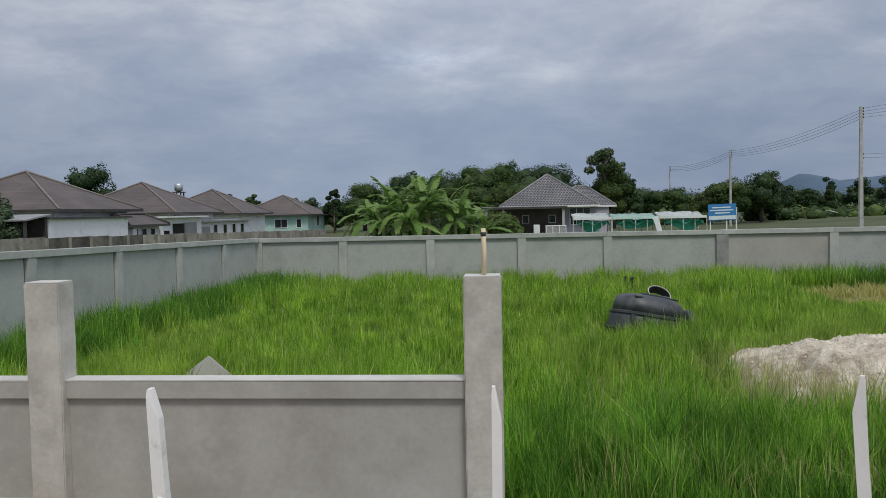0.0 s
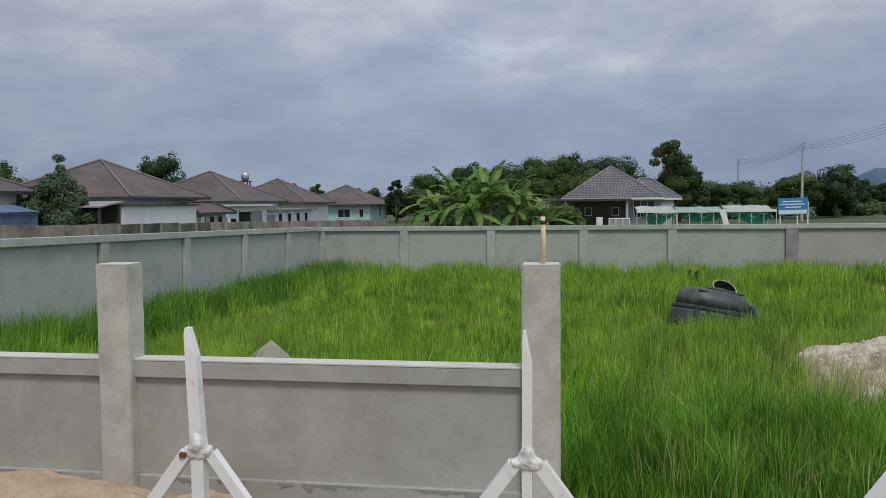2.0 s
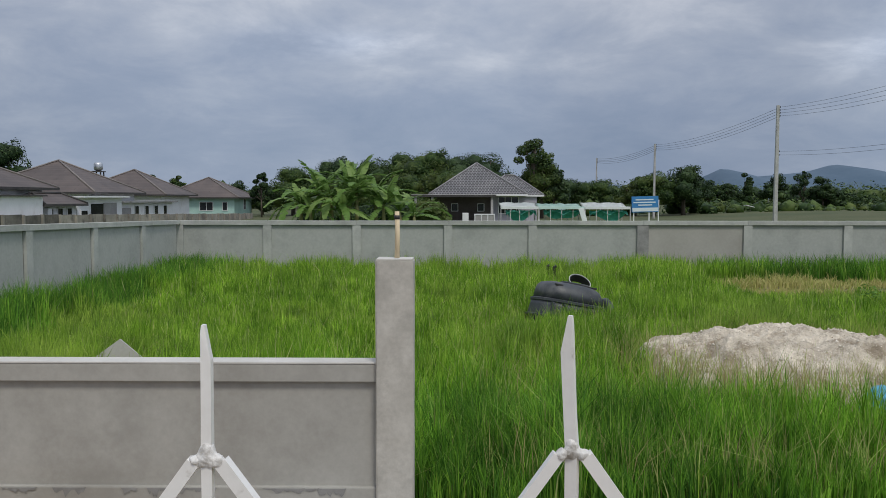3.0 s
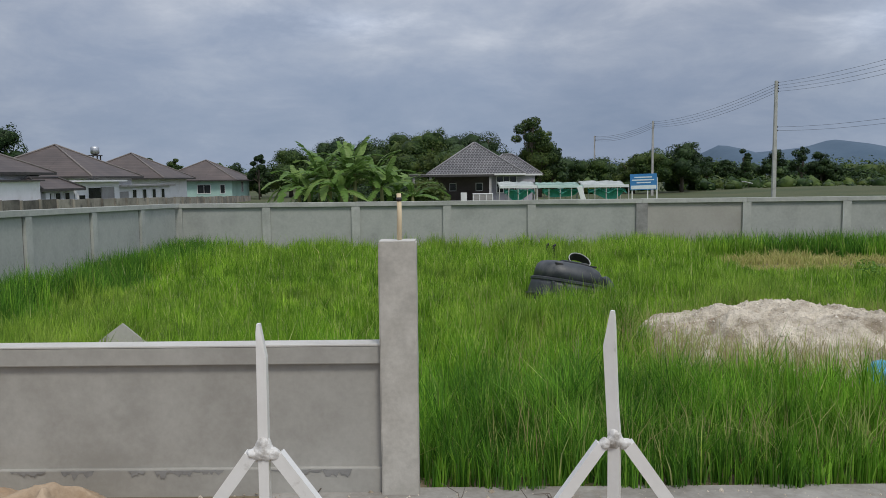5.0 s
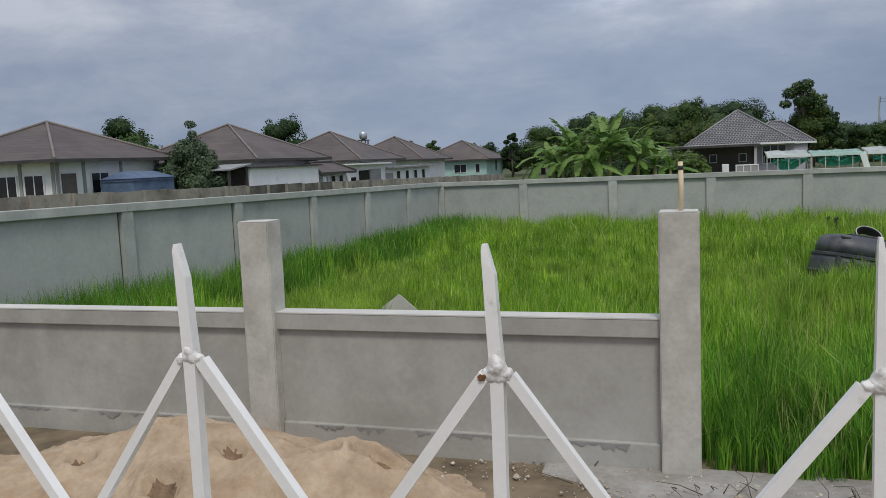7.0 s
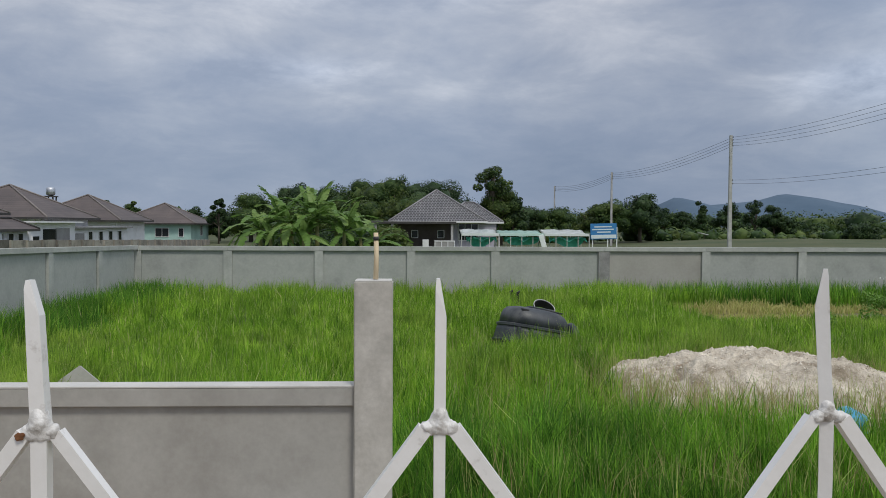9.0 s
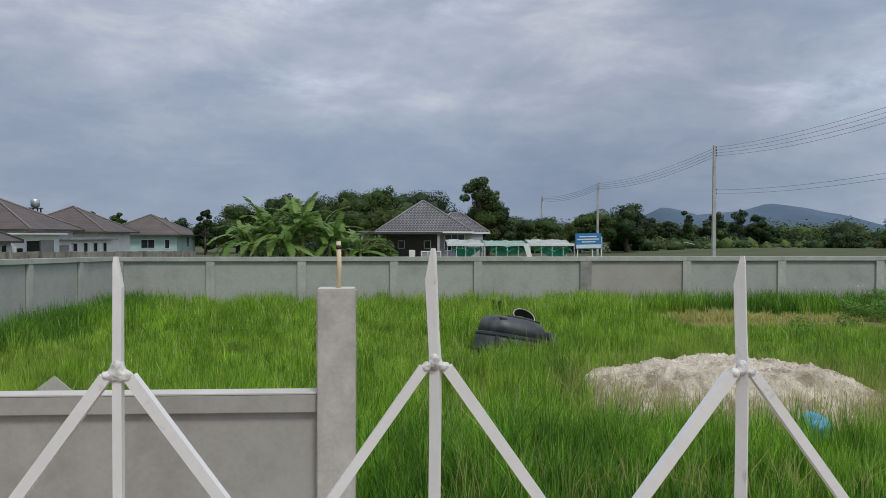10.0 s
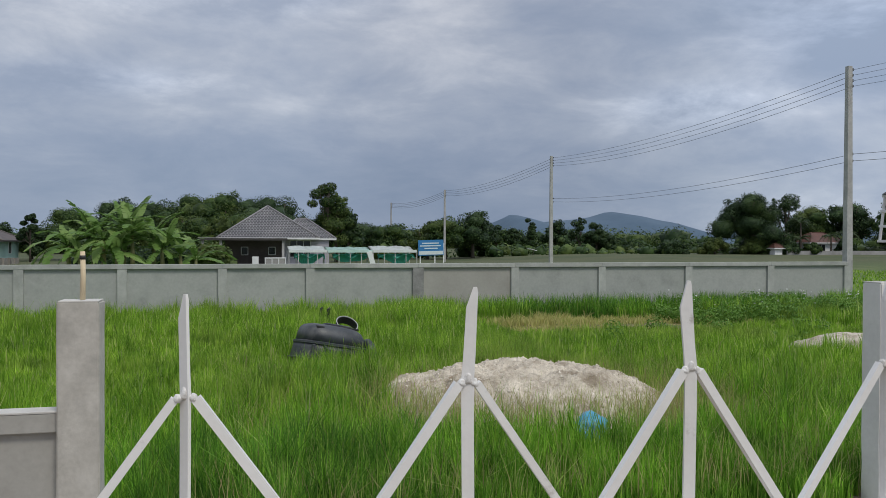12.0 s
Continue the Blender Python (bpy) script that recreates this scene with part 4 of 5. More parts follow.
drum = thing("open_drum", pose(2.78, 16.2, -0.26) @ Matrix.Diagonal((0.85, 0.85, 1.0, 1)), "short black pipe ring with a pale rim standing in the grass", "pipe")
part("shell", lathe([(0.24, -0.1), (0.265, -0.1), (0.265, 0.06), (0.24, 0.06), (0.24, -0.1)], 32, caps=False), M_BLACK, drum, at=pose(0.12, 0, 0.6, 30, 6, 14), smooth=False)
part("rim", lathe([(0.252, 0.061), (0.272, 0.061), (0.272, 0.07), (0.252, 0.07), (0.252, 0.061)], 32, caps=False), M_FARPOST, drum, "pale rim", at=pose(0.12, 0, 0.6, 30, 6, 14))
part("base", box(0.02, 0.22, -0.1, 0.1, 0, 0.4, 0.01), M_BLACK, drum)
for x, h in ((2.72, 0.62), (2.9, 0.6)):
    tagged(part("pipe_stub", tube([(0, 0, 0), (0, 0, h), (0.05, 0, h + 0.01)], [0.035, 0.035, 0.045], 10), M_BLACK, at=pose(x, 20.2, -0.24)), "short black pipe stub standing in the grass", "pipe", "pipe stubs")


# ---- houses ----
def hip_roof(w, d, z0, z1, ridge, mat, along_x=True, over=0.0):
    """A hipped roof over a w by d plan, with the tile rows laid up each slope."""
    bm = bmesh.new()
    uv = bm.loops.layers.uv.new("UVMap")
    hx, hy = w / 2 + over, d / 2 + over
    r = ridge / 2
    a, b = (Vector((-r, 0, z1)), Vector((r, 0, z1))) if along_x else (Vector((0, -r, z1)), Vector((0, r, z1)))
    c = [Vector((-hx, -hy, z0)), Vector((hx, -hy, z0)), Vector((hx, hy, z0)), Vector((-hx, hy, z0))]
    if along_x:
        faces = [(c[0], c[1], b, a), (c[1], c[2], b), (c[2], c[3], a, b), (c[3], c[0], a)]
    else:
        faces = [(c[0], c[1], a), (c[1], c[2], b, a), (c[2], c[3], b), (c[3], c[0], a, b)]
    for pts in faces:
        pts = [p for i, p in enumerate(pts) if i == 0 or (p - pts[i - 1]).length > 1e-4]
        f = bm.faces.new([bm.verts.new(p) for p in pts])
        e = (pts[1] - pts[0]).normalized()
        nrm = e.cross(pts[2] - pts[0]).normalized()
        up = nrm.cross(e)
        for lp in f.loops:
            q = lp.vert.co - pts[0]
            lp[uv].uv = (q.dot(e), q.dot(up))
    f = bm.faces.new([bm.verts.new(p - Vector((0, 0, 0.12))) for p in c[::-1]])
    me = mesh_of(bm, "roof", mat)
    return me, a, b, c


def add_roof(house, w, d, z0, z1, ridge, mat, ridge_mat, fascia_mat, along_x=True, over=0.55, at=None):
    me, a, b, c = hip_roof(w, d, z0, z1, ridge, mat, along_x, over)
    roof = part("roof", me, mat, house, at=at)
    lines = [(a, b)] if (a - b).length > 0.01 else []
    ends = ((c[0], a), (c[3], a), (c[1], b), (c[2], b)) if along_x else ((c[0], a), (c[1], a), (c[2], b), (c[3], b))
    for p, q in list(lines) + list(ends):
        part("ridge_tiles", tube([p + Vector((0, 0, 0.02)), q + Vector((0, 0, 0.04))], [0.07, 0.07], 6), ridge_mat, roof)
    hx, hy = w / 2 + over, d / 2 + over
    for x0, x1, y0, y1 in ((-hx - 0.03, hx + 0.03, -hy - 0.03, -hy), (-hx - 0.03, hx + 0.03, hy, hy + 0.03), (-hx - 0.03, -hx, -hy, hy), (hx, hx + 0.03, -hy, hy)):
        part("fascia", box(x0, x1, y0, y1, z0 - 0.14, z0 + 0.01), fascia_mat, roof)
    return roof


def window(house, x, y, z, w, h, facing, frame_mat=None, panes=2):
    """A framed window on a wall; facing: degrees round z, 0 looks to -y."""
    frame_mat = frame_mat or M_TRIM
    m = pose(x, y, z, 0, 0, facing)
    fr = part("window", box(-w / 2, w / 2, -0.03, 0.02, 0, h), M_DARK_GLASS, house, at=m)
    for a, b, c, d in ((-w / 2 - 0.05, w / 2 + 0.05, -0.06, 0), (-w / 2 - 0.05, w / 2 + 0.05, h, h + 0.06), (-w / 2 - 0.06, -w / 2, 0, h), (w / 2, w / 2 + 0.06, 0, h)):
        part("frame", box(a, b, -0.05, 0.02, c, d), frame_mat, fr)
    for k in range(1, panes):
        x0 = -w / 2 + w * k / panes
        part("mullion", box(x0 - 0.025, x0 + 0.025, -0.045, 0.0, 0, h), frame_mat, fr)


def door(house, x, y, z, w, h, facing, mat):
    d = part("door", box(-w / 2, w / 2, -0.04, 0.02, 0, h), mat, house, at=pose(x, y, z, 0, 0, facing))
    part("door_frame", box(-w / 2 - 0.07, w / 2 + 0.07, -0.03, 0.01, h, h + 0.08), M_TRIM, d)


def walls(house, w, d, z1, mat, z0=-0.6):
    for x0, x1, y0, y1 in ((-w / 2, w / 2, -d / 2, -d / 2 + 0.15), (-w / 2, w / 2, d / 2 - 0.15, d / 2), (-w / 2, -w / 2 + 0.15, -d / 2 + 0.151, d / 2 - 0.151), (w / 2 - 0.15, w / 2, -d / 2 + 0.151, d / 2 - 0.151)):
        part("wall", box(x0, x1, y0, y1, z0, z1), mat, house)


ROW = [(-30.45, 32.0, 3.6, 4.78, 2.88, M_WHITE_WALL), (-28.8, 45.4, 4.1, 4.95, 2.65, M_WHITE_WALL), (-29.4, 61.5, 4.1, 4.85, 2.45, M_WHITE_WALL), (-31.0, 80.5, 4.1, 4.8, 2.35, M_WHITE_WALL), (-29.35, 100.0, 4.2, 4.52, 2.1, M_GREEN_WALL)]
row_houses = []
for x, y, h, top, eave, mat in ROW:
    hs = thing("bungalow", pose(x, y, -0.3), "single-storey %s bungalow with a brown tiled hip roof" % ("mint green" if mat is M_GREEN_WALL else "white"), "house", "bungalow row")
    walls(hs, 2 * h, 2 * h, eave + 0.28, mat)
    add_roof(hs, 2 * h, 2 * h, eave + 0.3, top + 0.3, 0.02, M_ROOF_BROWN, M_RIDGE, M_DARK_TRIM, True, 0.7)
    row_houses.append(hs)
# nearest bungalow: windows and doors on its two seen sides
a = row_houses[0]
window(a, 3.62, -0.9, 1.42, 1.1, 1.1, 90)
door(a, 3.62, -2.85, 0.55, 0.85, 2.0, 90, M_BRICK_WALL)
window(a, 2.45, -3.62, 1.5, 1.0, 1.0, 0)
window(a, 0.95, -3.62, 1.5, 1.0, 1.0, 0)
for x in (-0.5, 1.7, 3.5):
    part("pilaster", box(x - 0.08, x + 0.08, -3.66, -3.601, -0.3, 3.1), M_GREY_WALL, a)
for y in (-3.5, -1.9, 0.6, 3.2):
    part("pilaster", box(3.601, 3.66, y - 0.08, y + 0.08, -0.3, 3.1), M_GREY_WALL, a)
b = row_houses[1]
part("annex", box(4.6, 6.0, -7.75, 0.3, -0.3, 2.42), M_WHITE_WALL, b, "white rendered annex")
part("annex_roof", box(4.4, 6.2, -7.85, 0.5, 2.43, 2.52, 0.01), M_DARK_TRIM, b)
part("carport_roof", box(2.2, 6.1, -9.8, -7.7, 2.62, 2.69, 0, Matrix.Translation((0, -7.7, 2.6)) @ Matrix.Rotation(radians(7), 4, "X") @ Matrix.Translation((0, 7.7, -2.6))), M_METAL_ROOF, b)
part("carport_side", box(2.2, 5.9, -7.84, -7.76, -0.3, 2.5), M_BRICK_WALL, b)
for x, y in ((5.9, -9.6), (5.9, -8.0), (2.4, -9.6)):
    part("carport_post", box(x - 0.06, x + 0.06, y - 0.06, y + 0.06, -0.3, 2.6 + 0.123 * (y + 7.7)), M_DARK_TRIM, b)
part("carport_back", box(2.0, 2.12, -9.7, -7.85, -0.3, 2.3), M_BRICK_WALL, b)
window(b, 2.125, -8.8, 0.9, 1.3, 1.0, 90)
c = row_houses[2]
part("annex", box(4.7, 6.2, -15.2, -10.8, -0.3, 1.95), M_WHITE_WALL, c, "low white annex")
add_roof(c, 2.2, 5.2, 1.98, 2.62, 3.4, M_ROOF_BROWN, M_DARK_TRIM, M_DARK_TRIM, False, 0.15, at=pose(5.45, -13.0, 0))
for y in (-14.2, -13.0, -11.8):
    window(c, 6.22, y, 0.95, 0.6, 0.75, 90, panes=1)
part("ac_unit", box(6.21, 6.5, -15.0, -14.5, 1.2, 1.75, 0.02), M_TRIM, c)
part("annex", box(4.7, 5.9, -10.0, -2.9, -0.3, 2.35), M_WHITE_WALL, c, "white annex with an open bay")
# dark sheet on the solid wall, standing in for the shade inside the bay
part("bay", box(5.905, 5.95, -8.0, -6.2, -0.3, 1.95), M_DARK_GLASS, c)
part("bay_panel", box(5.905, 5.98, -6.1, -4.0, -0.3, 2.0), M_GREY_WALL, c)
window(c, 5.92, -9.1, 0.7, 0.9, 0.8, 90, panes=1)
part("annex_roof", box(4.4, 6.4, -10.1, -2.6, 2.36, 2.46, 0.01), M_TRIM, c)
d = row_houses[3]
part("annex", box(4.7, 7.0, -22.3, -9.7, -0.3, 1.95), M_WHITE_WALL, d, "long white annex with four windows")
part("annex_roof", box(4.3, 7.4, -22.7, -9.3, 1.96, 2.1, 0.01), M_METAL_ROOF, d)
part("bay", box(7.005, 7.06, -22.0, -19.1, -0.3, 1.6), M_GREY_WALL, d)
for y in (-17.9, -15.8, -13.7, -11.6):
    window(d, 7.02, y, 0.55, 0.75, 1.15, 90, panes=1)
e = row_houses[4]
window(e, 0.9, -4.22, 0.85, 1.5, 0.95, 0)
window(e, 3.1, -4.22, 0.85, 0.5, 0.95, 0, panes=1)
window(e, 4.22, 0.5, 0.95, 0.9, 1.2, 90, panes=2)

# blue tarpaulin over a frame beside the nearest bungalow
tarp = thing("tarpaulin_shelter", pose(-25.4, 32.0, -0.1), "sagging blue tarpaulin shelter beside the white bungalow", "shelter")
part("cover", box(-0.9, 0.9, -1.5, 1.5, 0.9, 2.0, 0.05), M_BLUE_TARP, tarp)
me, *_ = hip_roof(1.9, 3.1, 2.0, 2.32, 2.4, M_BLUE_TARP, False)
part("top_sheet", me, M_BLUE_TARP, tarp, "slack blue sheet over the top")
for x, y in ((-0.8, -1.4), (0.8, -1.4), (0.8, 1.4), (-0.8, 1.4)):
    part("pole", box(x - 0.04, x + 0.04, y - 0.04, y + 0.04, 0, 0.91), M_STEEL, tarp)

# steel water tank on a stand
wt = thing("water_tank", pose(-32.9, 76.6, -0.2), "stainless steel water tank on a tall stand", "water tank")
part("vessel", lathe([(0.14, 4.75), (0.34, 4.83), (0.4, 4.95), (0.4, 5.4), (0.33, 5.52), (0.12, 5.6)], 20), M_STEEL, wt, smooth=True)
for x, y in ((-0.35, -0.35), (0.35, -0.35), (0.35, 0.35), (-0.35, 0.35)):
    part("leg", box(x - 0.05, x + 0.05, y - 0.05, y + 0.05, 0, 4.76), M_DARK_TRIM, wt)
part("platform", box(-0.5, 0.5, -0.5, 0.5, 4.66, 4.745), M_DARK_TRIM, wt)

# ---- old block wall before the bungalows ----
old = thing("wall_old", pose(-22.0, 0, 0), "old stained concrete block wall between low posts", "wall", kind="structure")
for k in range(38):
    ya, yb = 16 + 2.0 * k, 18 + 2.0 * k
    zt = 1.5 - 0.0175 * (ya - 21) + 0.02 * math.sin(k * 2.3)
    dark = 10 <= k <= 14
    part("panel", box(-0.12, -0.02, ya + 0.07, yb - 0.07, -0.6, zt), M_OLDWALL_DARK if dark else M_OLDWALL, old)
    part("post", box(-0.08, 0.09, ya - 0.069, ya + 0.069, -0.6, zt + 0.03), M_OLDWALL, old)

# ---- grey-roofed house ----
gh = thing("bungalow", pose(2.75, 74.0, -0.35), "bungalow with a grey tiled hip roof and a brown-walled porch", "house")
part("wall", box(-3.6, 1.2, -2.6, 4.0, -0.3, 2.8), M_BRICK_WALL, gh)
part("wall", box(1.201, 5.2, -2.75, 3.6, -0.3, 2.7), M_LILAC_WALL, gh)
add_roof(gh, 7.6, 7.4, 2.75, 5.55, 0.1, M_ROOF_GREY, M_ROOF_GREY, M_TRIM, True, 0.45)
add_roof(gh, 4.6, 6.0, 2.72, 4.5, 0.9, M_ROOF_GREY, M_ROOF_GREY, M_TRIM, True, 0.45, at=pose(3.05, 0.5, -0.02))
part("porch_roof", box(-5.6, 1.4, -6.2, -3.0, 2.52, 2.68, 0.02), M_DARK_TRIM, gh)
part("porch_edge", box(-5.65, 1.45, -6.25, -6.2, 2.5, 2.66, 0.01), M_DARK_TRIM, gh)
part("porch_flashing", box(-5.66, 1.46, -6.26, -6.0, 2.685, 2.73), M_GREY_WALL, gh)
for x in (-5.3, -3.9, 1.1):
    part("porch_post", box(x - 0.1, x + 0.1, -6.1, -5.9, -0.3, 2.52), M_GREY_WALL, gh)
window(gh, -2.0, -2.62, 1.3, 0.5, 0.6, 0, panes=1)
window(gh, 0.3, -2.62, 1.3, 0.5, 0.6, 0, panes=1)
window(gh, 2.7, -2.77, 1.1, 1.7, 1.4, 0, panes=3)
cot = thing("play_pen", pose(3.2, 67.6, -0.35), "pale grey netted play pen standing before the porch", "play pen")
part("top_rail", box(-0.85, 0.85, -0.4, 0.4, 1.02, 1.1, 0.02), M_TRIM, cot)
part("netting", box(-0.8, 0.8, -0.36, 0.36, 0.12, 1.019), M_GREY_WALL, cot, "grey netting")
for x in (-0.8, -0.27, 0.27, 0.8):
    for y in (-0.4, 0.4):
        part("leg", box(x - 0.035, x + 0.035, y - 0.03, y + 0.03, 0, 1.019), M_TRIM, cot)
box_ob = part("white_crate", box(-0.25, 0.25, -0.25, 0.25, 0, 1.15, 0.03), M_TRIM, at=pose(1.6, 66.6, -0.3))
tagged(box_ob, "white box standing before the porch", "box")

# ---- shade-net nursery ----
net = thing("shade_house", pose(3.3, 47.6, -0.45), "low nursery frame with white sheet roof and teal shade net", "shelter")


def cloth(x0, x1, y0, y1, z, sag, rise, seed, cols=16, rows=8):
    bm = bmesh.new()
    g = [[bm.verts.new((x0 + (x1 - x0) * i / cols, y0 + (y1 - y0) * j / rows, z + rise * j / rows - sag * (1 - abs(math.sin(math.pi * 2 * i / cols))) * (1 - j / rows) - 0.06 * noise.noise(Vector((i * 0.6, j * 0.6, seed))))) for i in range(cols + 1)] for j in range(rows + 1)]
    for j in range(rows):
        for i in range(cols):
            bm.faces.new((g[j][i], g[j][i + 1], g[j + 1][i + 1], g[j + 1][i])).smooth = True
    r = bmesh.ops.solidify(bm, geom=bm.faces[:], thickness=0.015)
    return bm


for k, (xa, xb) in enumerate(((0.0, 2.2), (2.25, 4.9), (4.95, 7.6))):
    part("roof_sheet", cloth(xa, xb, 0, 2.4, 2.0 - 0.06 * (k == 1), 0.14, 0.26, k), M_NET_PALE if k == 1 else M_NET_WHITE, net, "white plastic sheet")
    part("valance", box(xa, xb, -0.03, 0.0, 1.88, 2.04, 0.01), M_NET_PALE if k == 1 else M_NET_WHITE, net, "white sheet edge")
    part("net", cloth(xa + 0.3, xb - 0.1, -0.02, 0.6, 1.75, 0.25, 0.05, k + 7), M_NET_TEAL, net, "sagging teal net")
    bm = bmesh.new()
    up, dn = [], []
    for q in range(15):
        f = q / 14
        x = xa + 0.35 + (xb - xa - 0.55) * f
        up.append(bm.verts.new((x, 0.3, 1.78)))
        dn.append(bm.verts.new((x, 0.3 + 0.05 * math.sin(9 * f + k), 1.7 - 0.5 * math.sin(math.pi * f) ** 0.7 * (1 + 0.3 * math.sin(5 * f + 2 * k)))))
    for q in range(14):
        bm.faces.new((up[q], up[q + 1], dn[q + 1], dn[q]))
    bmesh.ops.solidify(bm, geom=bm.faces[:], thickness=0.012)
    part("net", bm, M_NET_TEAL, net, "sagging teal net")
    n_leg = 5
    for q in range(n_leg):
        x = xa + (xb - xa) * q / (n_leg - 1)
        for y in (0.03, 2.3):
            part("leg", tube([(x, y, 0), (x, y, 1.98)], [0.024, 0.024], 6), M_POLE, net)
part("loose_sheet", box(4.55, 4.85, -0.1, -0.04, 0.7, 1.95, 0.02, Matrix.Translation((4.7, 0, 1.9)) @ Matrix.Rotation(radians(-17), 4, "Y") @ Matrix.Translation((-4.7, 0, -1.9))), M_NET_WHITE, net)

# ---- blue sign ----
sg = thing("sign_board", pose(12.0, 48.4, -0.3, 0, 0, -8), "blue and white printed sign board on posts", "sign")
part("board", box(-0.78, 0.78, -0.02, 0.02, 1.55, 2.5, 0.005, Matrix.Rotation(radians(-1.5), 4, "Y")), M_SIGN, sg)
part("picture_strip", box(-0.74, 0.74, -0.03, -0.021, 1.6, 1.82, 0, Matrix.Rotation(radians(-1.5), 4, "Y")), M_SIGN_PALE, sg, "pale printed strip")
for z, x0, x1 in ((2.3, -0.55, 0.5), (2.14, -0.68, 0.62), (1.98, -0.4, 0.42)):
    part("text_bar", box(x0, x1, -0.03, -0.021, z - 0.035, z + 0.035, 0, Matrix.Rotation(radians(-1.5), 4, "Y")), M_SIGN_PALE, sg)
for x in (-0.7, 0.2, 0.74):
    part("post", box(x - 0.035, x + 0.035, 0.025, 0.09, 0, 2.3), M_TRIM, sg)

# ---- power poles and cables ----
POLES = ((21.2, -9.0, 8.55), (22.3, 25.0, 8.55), (22.95, 56.5, 8.5), (24.2, 95.0, 8.4), (23.6, 129.0, 8.4))
for x, y, top in POLES:
    po = thing("power_pole", pose(x, y, -0.3), "tapered grey concrete power pole with insulators", "power pole", "power poles")
    bm = bmesh.new()
    add_tube(bm, [(0, 0, 0), (0, 0, top + 0.3)], [0.185, 0.12], 4, True, 0, True)
    bmesh.ops.bevel(bm, geom=[q for q in bm.edges if q.calc_face_angle(0) > 0.6], offset=0.02, segments=2, affect="EDGES")
    part("shaft", bm, M_POLE, po)
    for k in range(4):
        z = top + 0.3 - 0.12 - 0.2 * k
        part("insulator", lathe([(0.03, z - 0.055), (0.055, z - 0.03), (0.035, z), (0.055, z + 0.03), (0.03, z + 0.055)], 10), M_IRON, po, at=pose(0.13, -0.02, 0), smooth=True)
    part("bracket", box(0.09, 0.12, -0.03, 0.03, top - 0.6, top + 0.25), M_IRON, po)
    for z in (5.35, 5.1):
        part("insulator", lathe([(0.03, z - 0.05), (0.05, z), (0.03, z + 0.05)], 10), M_IRON, po, at=pose(0.15, -0.02, 0.3), smooth=True)


def cable(p, q, sag, r):
    p, q = Vector(p), Vector(q)
    pts = [p.lerp(q, s / 14) - Vector((0, 0, sag * 4 * (s / 14) * (1 - s / 14))) for s in range(15)]
    return tube(pts, [r] * 15, 5)


for (xa, ya, ta), (xb, yb, tb) in zip(POLES, POLES[1:]):
    for k in range(4):
        cb = part("power_cable", cable((xa + 0.17, ya, ta - 0.12 - 0.2 * k), (xb + 0.17, yb, tb - 0.12 - 0.2 * k), 0.5 + 0.04 * k, 0.006 + 0.00009 * max(ya, 0)), M_CABLE)
        tagged(cb, "dark sagging overhead cable between power poles", "cable", "overhead cables")
    for z in (5.35, 5.1) if ya < 50 else ():
        cb = part("power_cable", cable((xa + 0.19, ya, z), (xb + 0.19, yb, z), 0.45, 0.008), M_CABLE)
        tagged(cb, "dark sagging overhead cable between power poles", "cable", "overhead cables")


# ---- trees ----
def tree(x, y, tall, wide, mat, seed, style="round", leaf=0.5, count=1500, low=0.25, group="", z0=-0.3, label="", category="tree"):
    rng = random.Random(seed)
    t = thing("tree", pose(x, y, z0), label or "dense dark green broadleaf tree", category, group)
    cs, rs = [], []
    n = {"round": 11, "open": 10, "spread": 13, "thin": 7}[style]
    for k in range(n):
        f = k / (n - 1)
        if style == "thin":
            c = (rng.uniform(-0.2, 0.2) * wide, rng.uniform(-0.2, 0.2) * wide, tall * (0.35 + 0.58 * f))
            r = wide * rng.uniform(0.22, 0.36) * (1.15 - 0.6 * f)
        else:
            a = 2.4 * k + rng.uniform(-0.4, 0.4)
            q = math.sqrt((k + 0.5) / n)
            rad = wide / 2 * q * 0.72
            crown_low = tall * low
            lift = (1 - q ** 2) * 0.8 + 0.2 * rng.random()
            r = wide * rng.uniform(0.15, 0.235)
            c = (rad * math.cos(a), rad * math.sin(a), min(tall - r * 0.78, crown_low + (tall - crown_low) * (0.25 + 0.65 * lift)))
            if style == "open":
                r *= 0.8
        cs.append(c)
        rs.append(r)
    if style in ("round", "spread"):
        cs.append((0, 0, tall * (low + 1) / 2.1))
        rs.append(wide * 0.3)
    # small outlying tufts break the outline
    for _ in range(14):
        c, r = rng.choice(list(zip(cs, rs)))
        a, e = rng.uniform(0, 2 * math.pi), rng.uniform(-0.3, 1.2)
        cs.append((c[0] + r * 0.95 * math.cos(a) * math.cos(e), c[1] + r * 0.95 * math.sin(a) * math.cos(e), min(tall, c[2] + r * 0.8 * math.sin(e))))
        rs.append(r * rng.uniform(0.2, 0.38))
    part("crown", leaf_cloud("crown", cs, rs, int(count * 2.6), leaf * 0.48, mat, seed, cores=style != "open"), mat, t)
    bm = bmesh.new()
    tr = max(0.09, wide * 0.03)
    add_tube(bm, [(0, 0, 0), (0.05 * tr, 0, tall * 0.3), (0.3 * tr, 0.2 * tr, tall * 0.6)], [tr * 1.3, tr, tr * 0.6], 8)
    for c in cs[::2]:
        add_tube(bm, [(0.1 * tr, 0, tall * 0.32), tuple(0.5 * v + 0.5 * w for v, w in zip((0.1 * tr, 0, tall * 0.35), c)), c], [tr * 0.55, tr * 0.35, tr * 0.14], 6)
    part("trunk", bm, M_BARK, t)
    return t


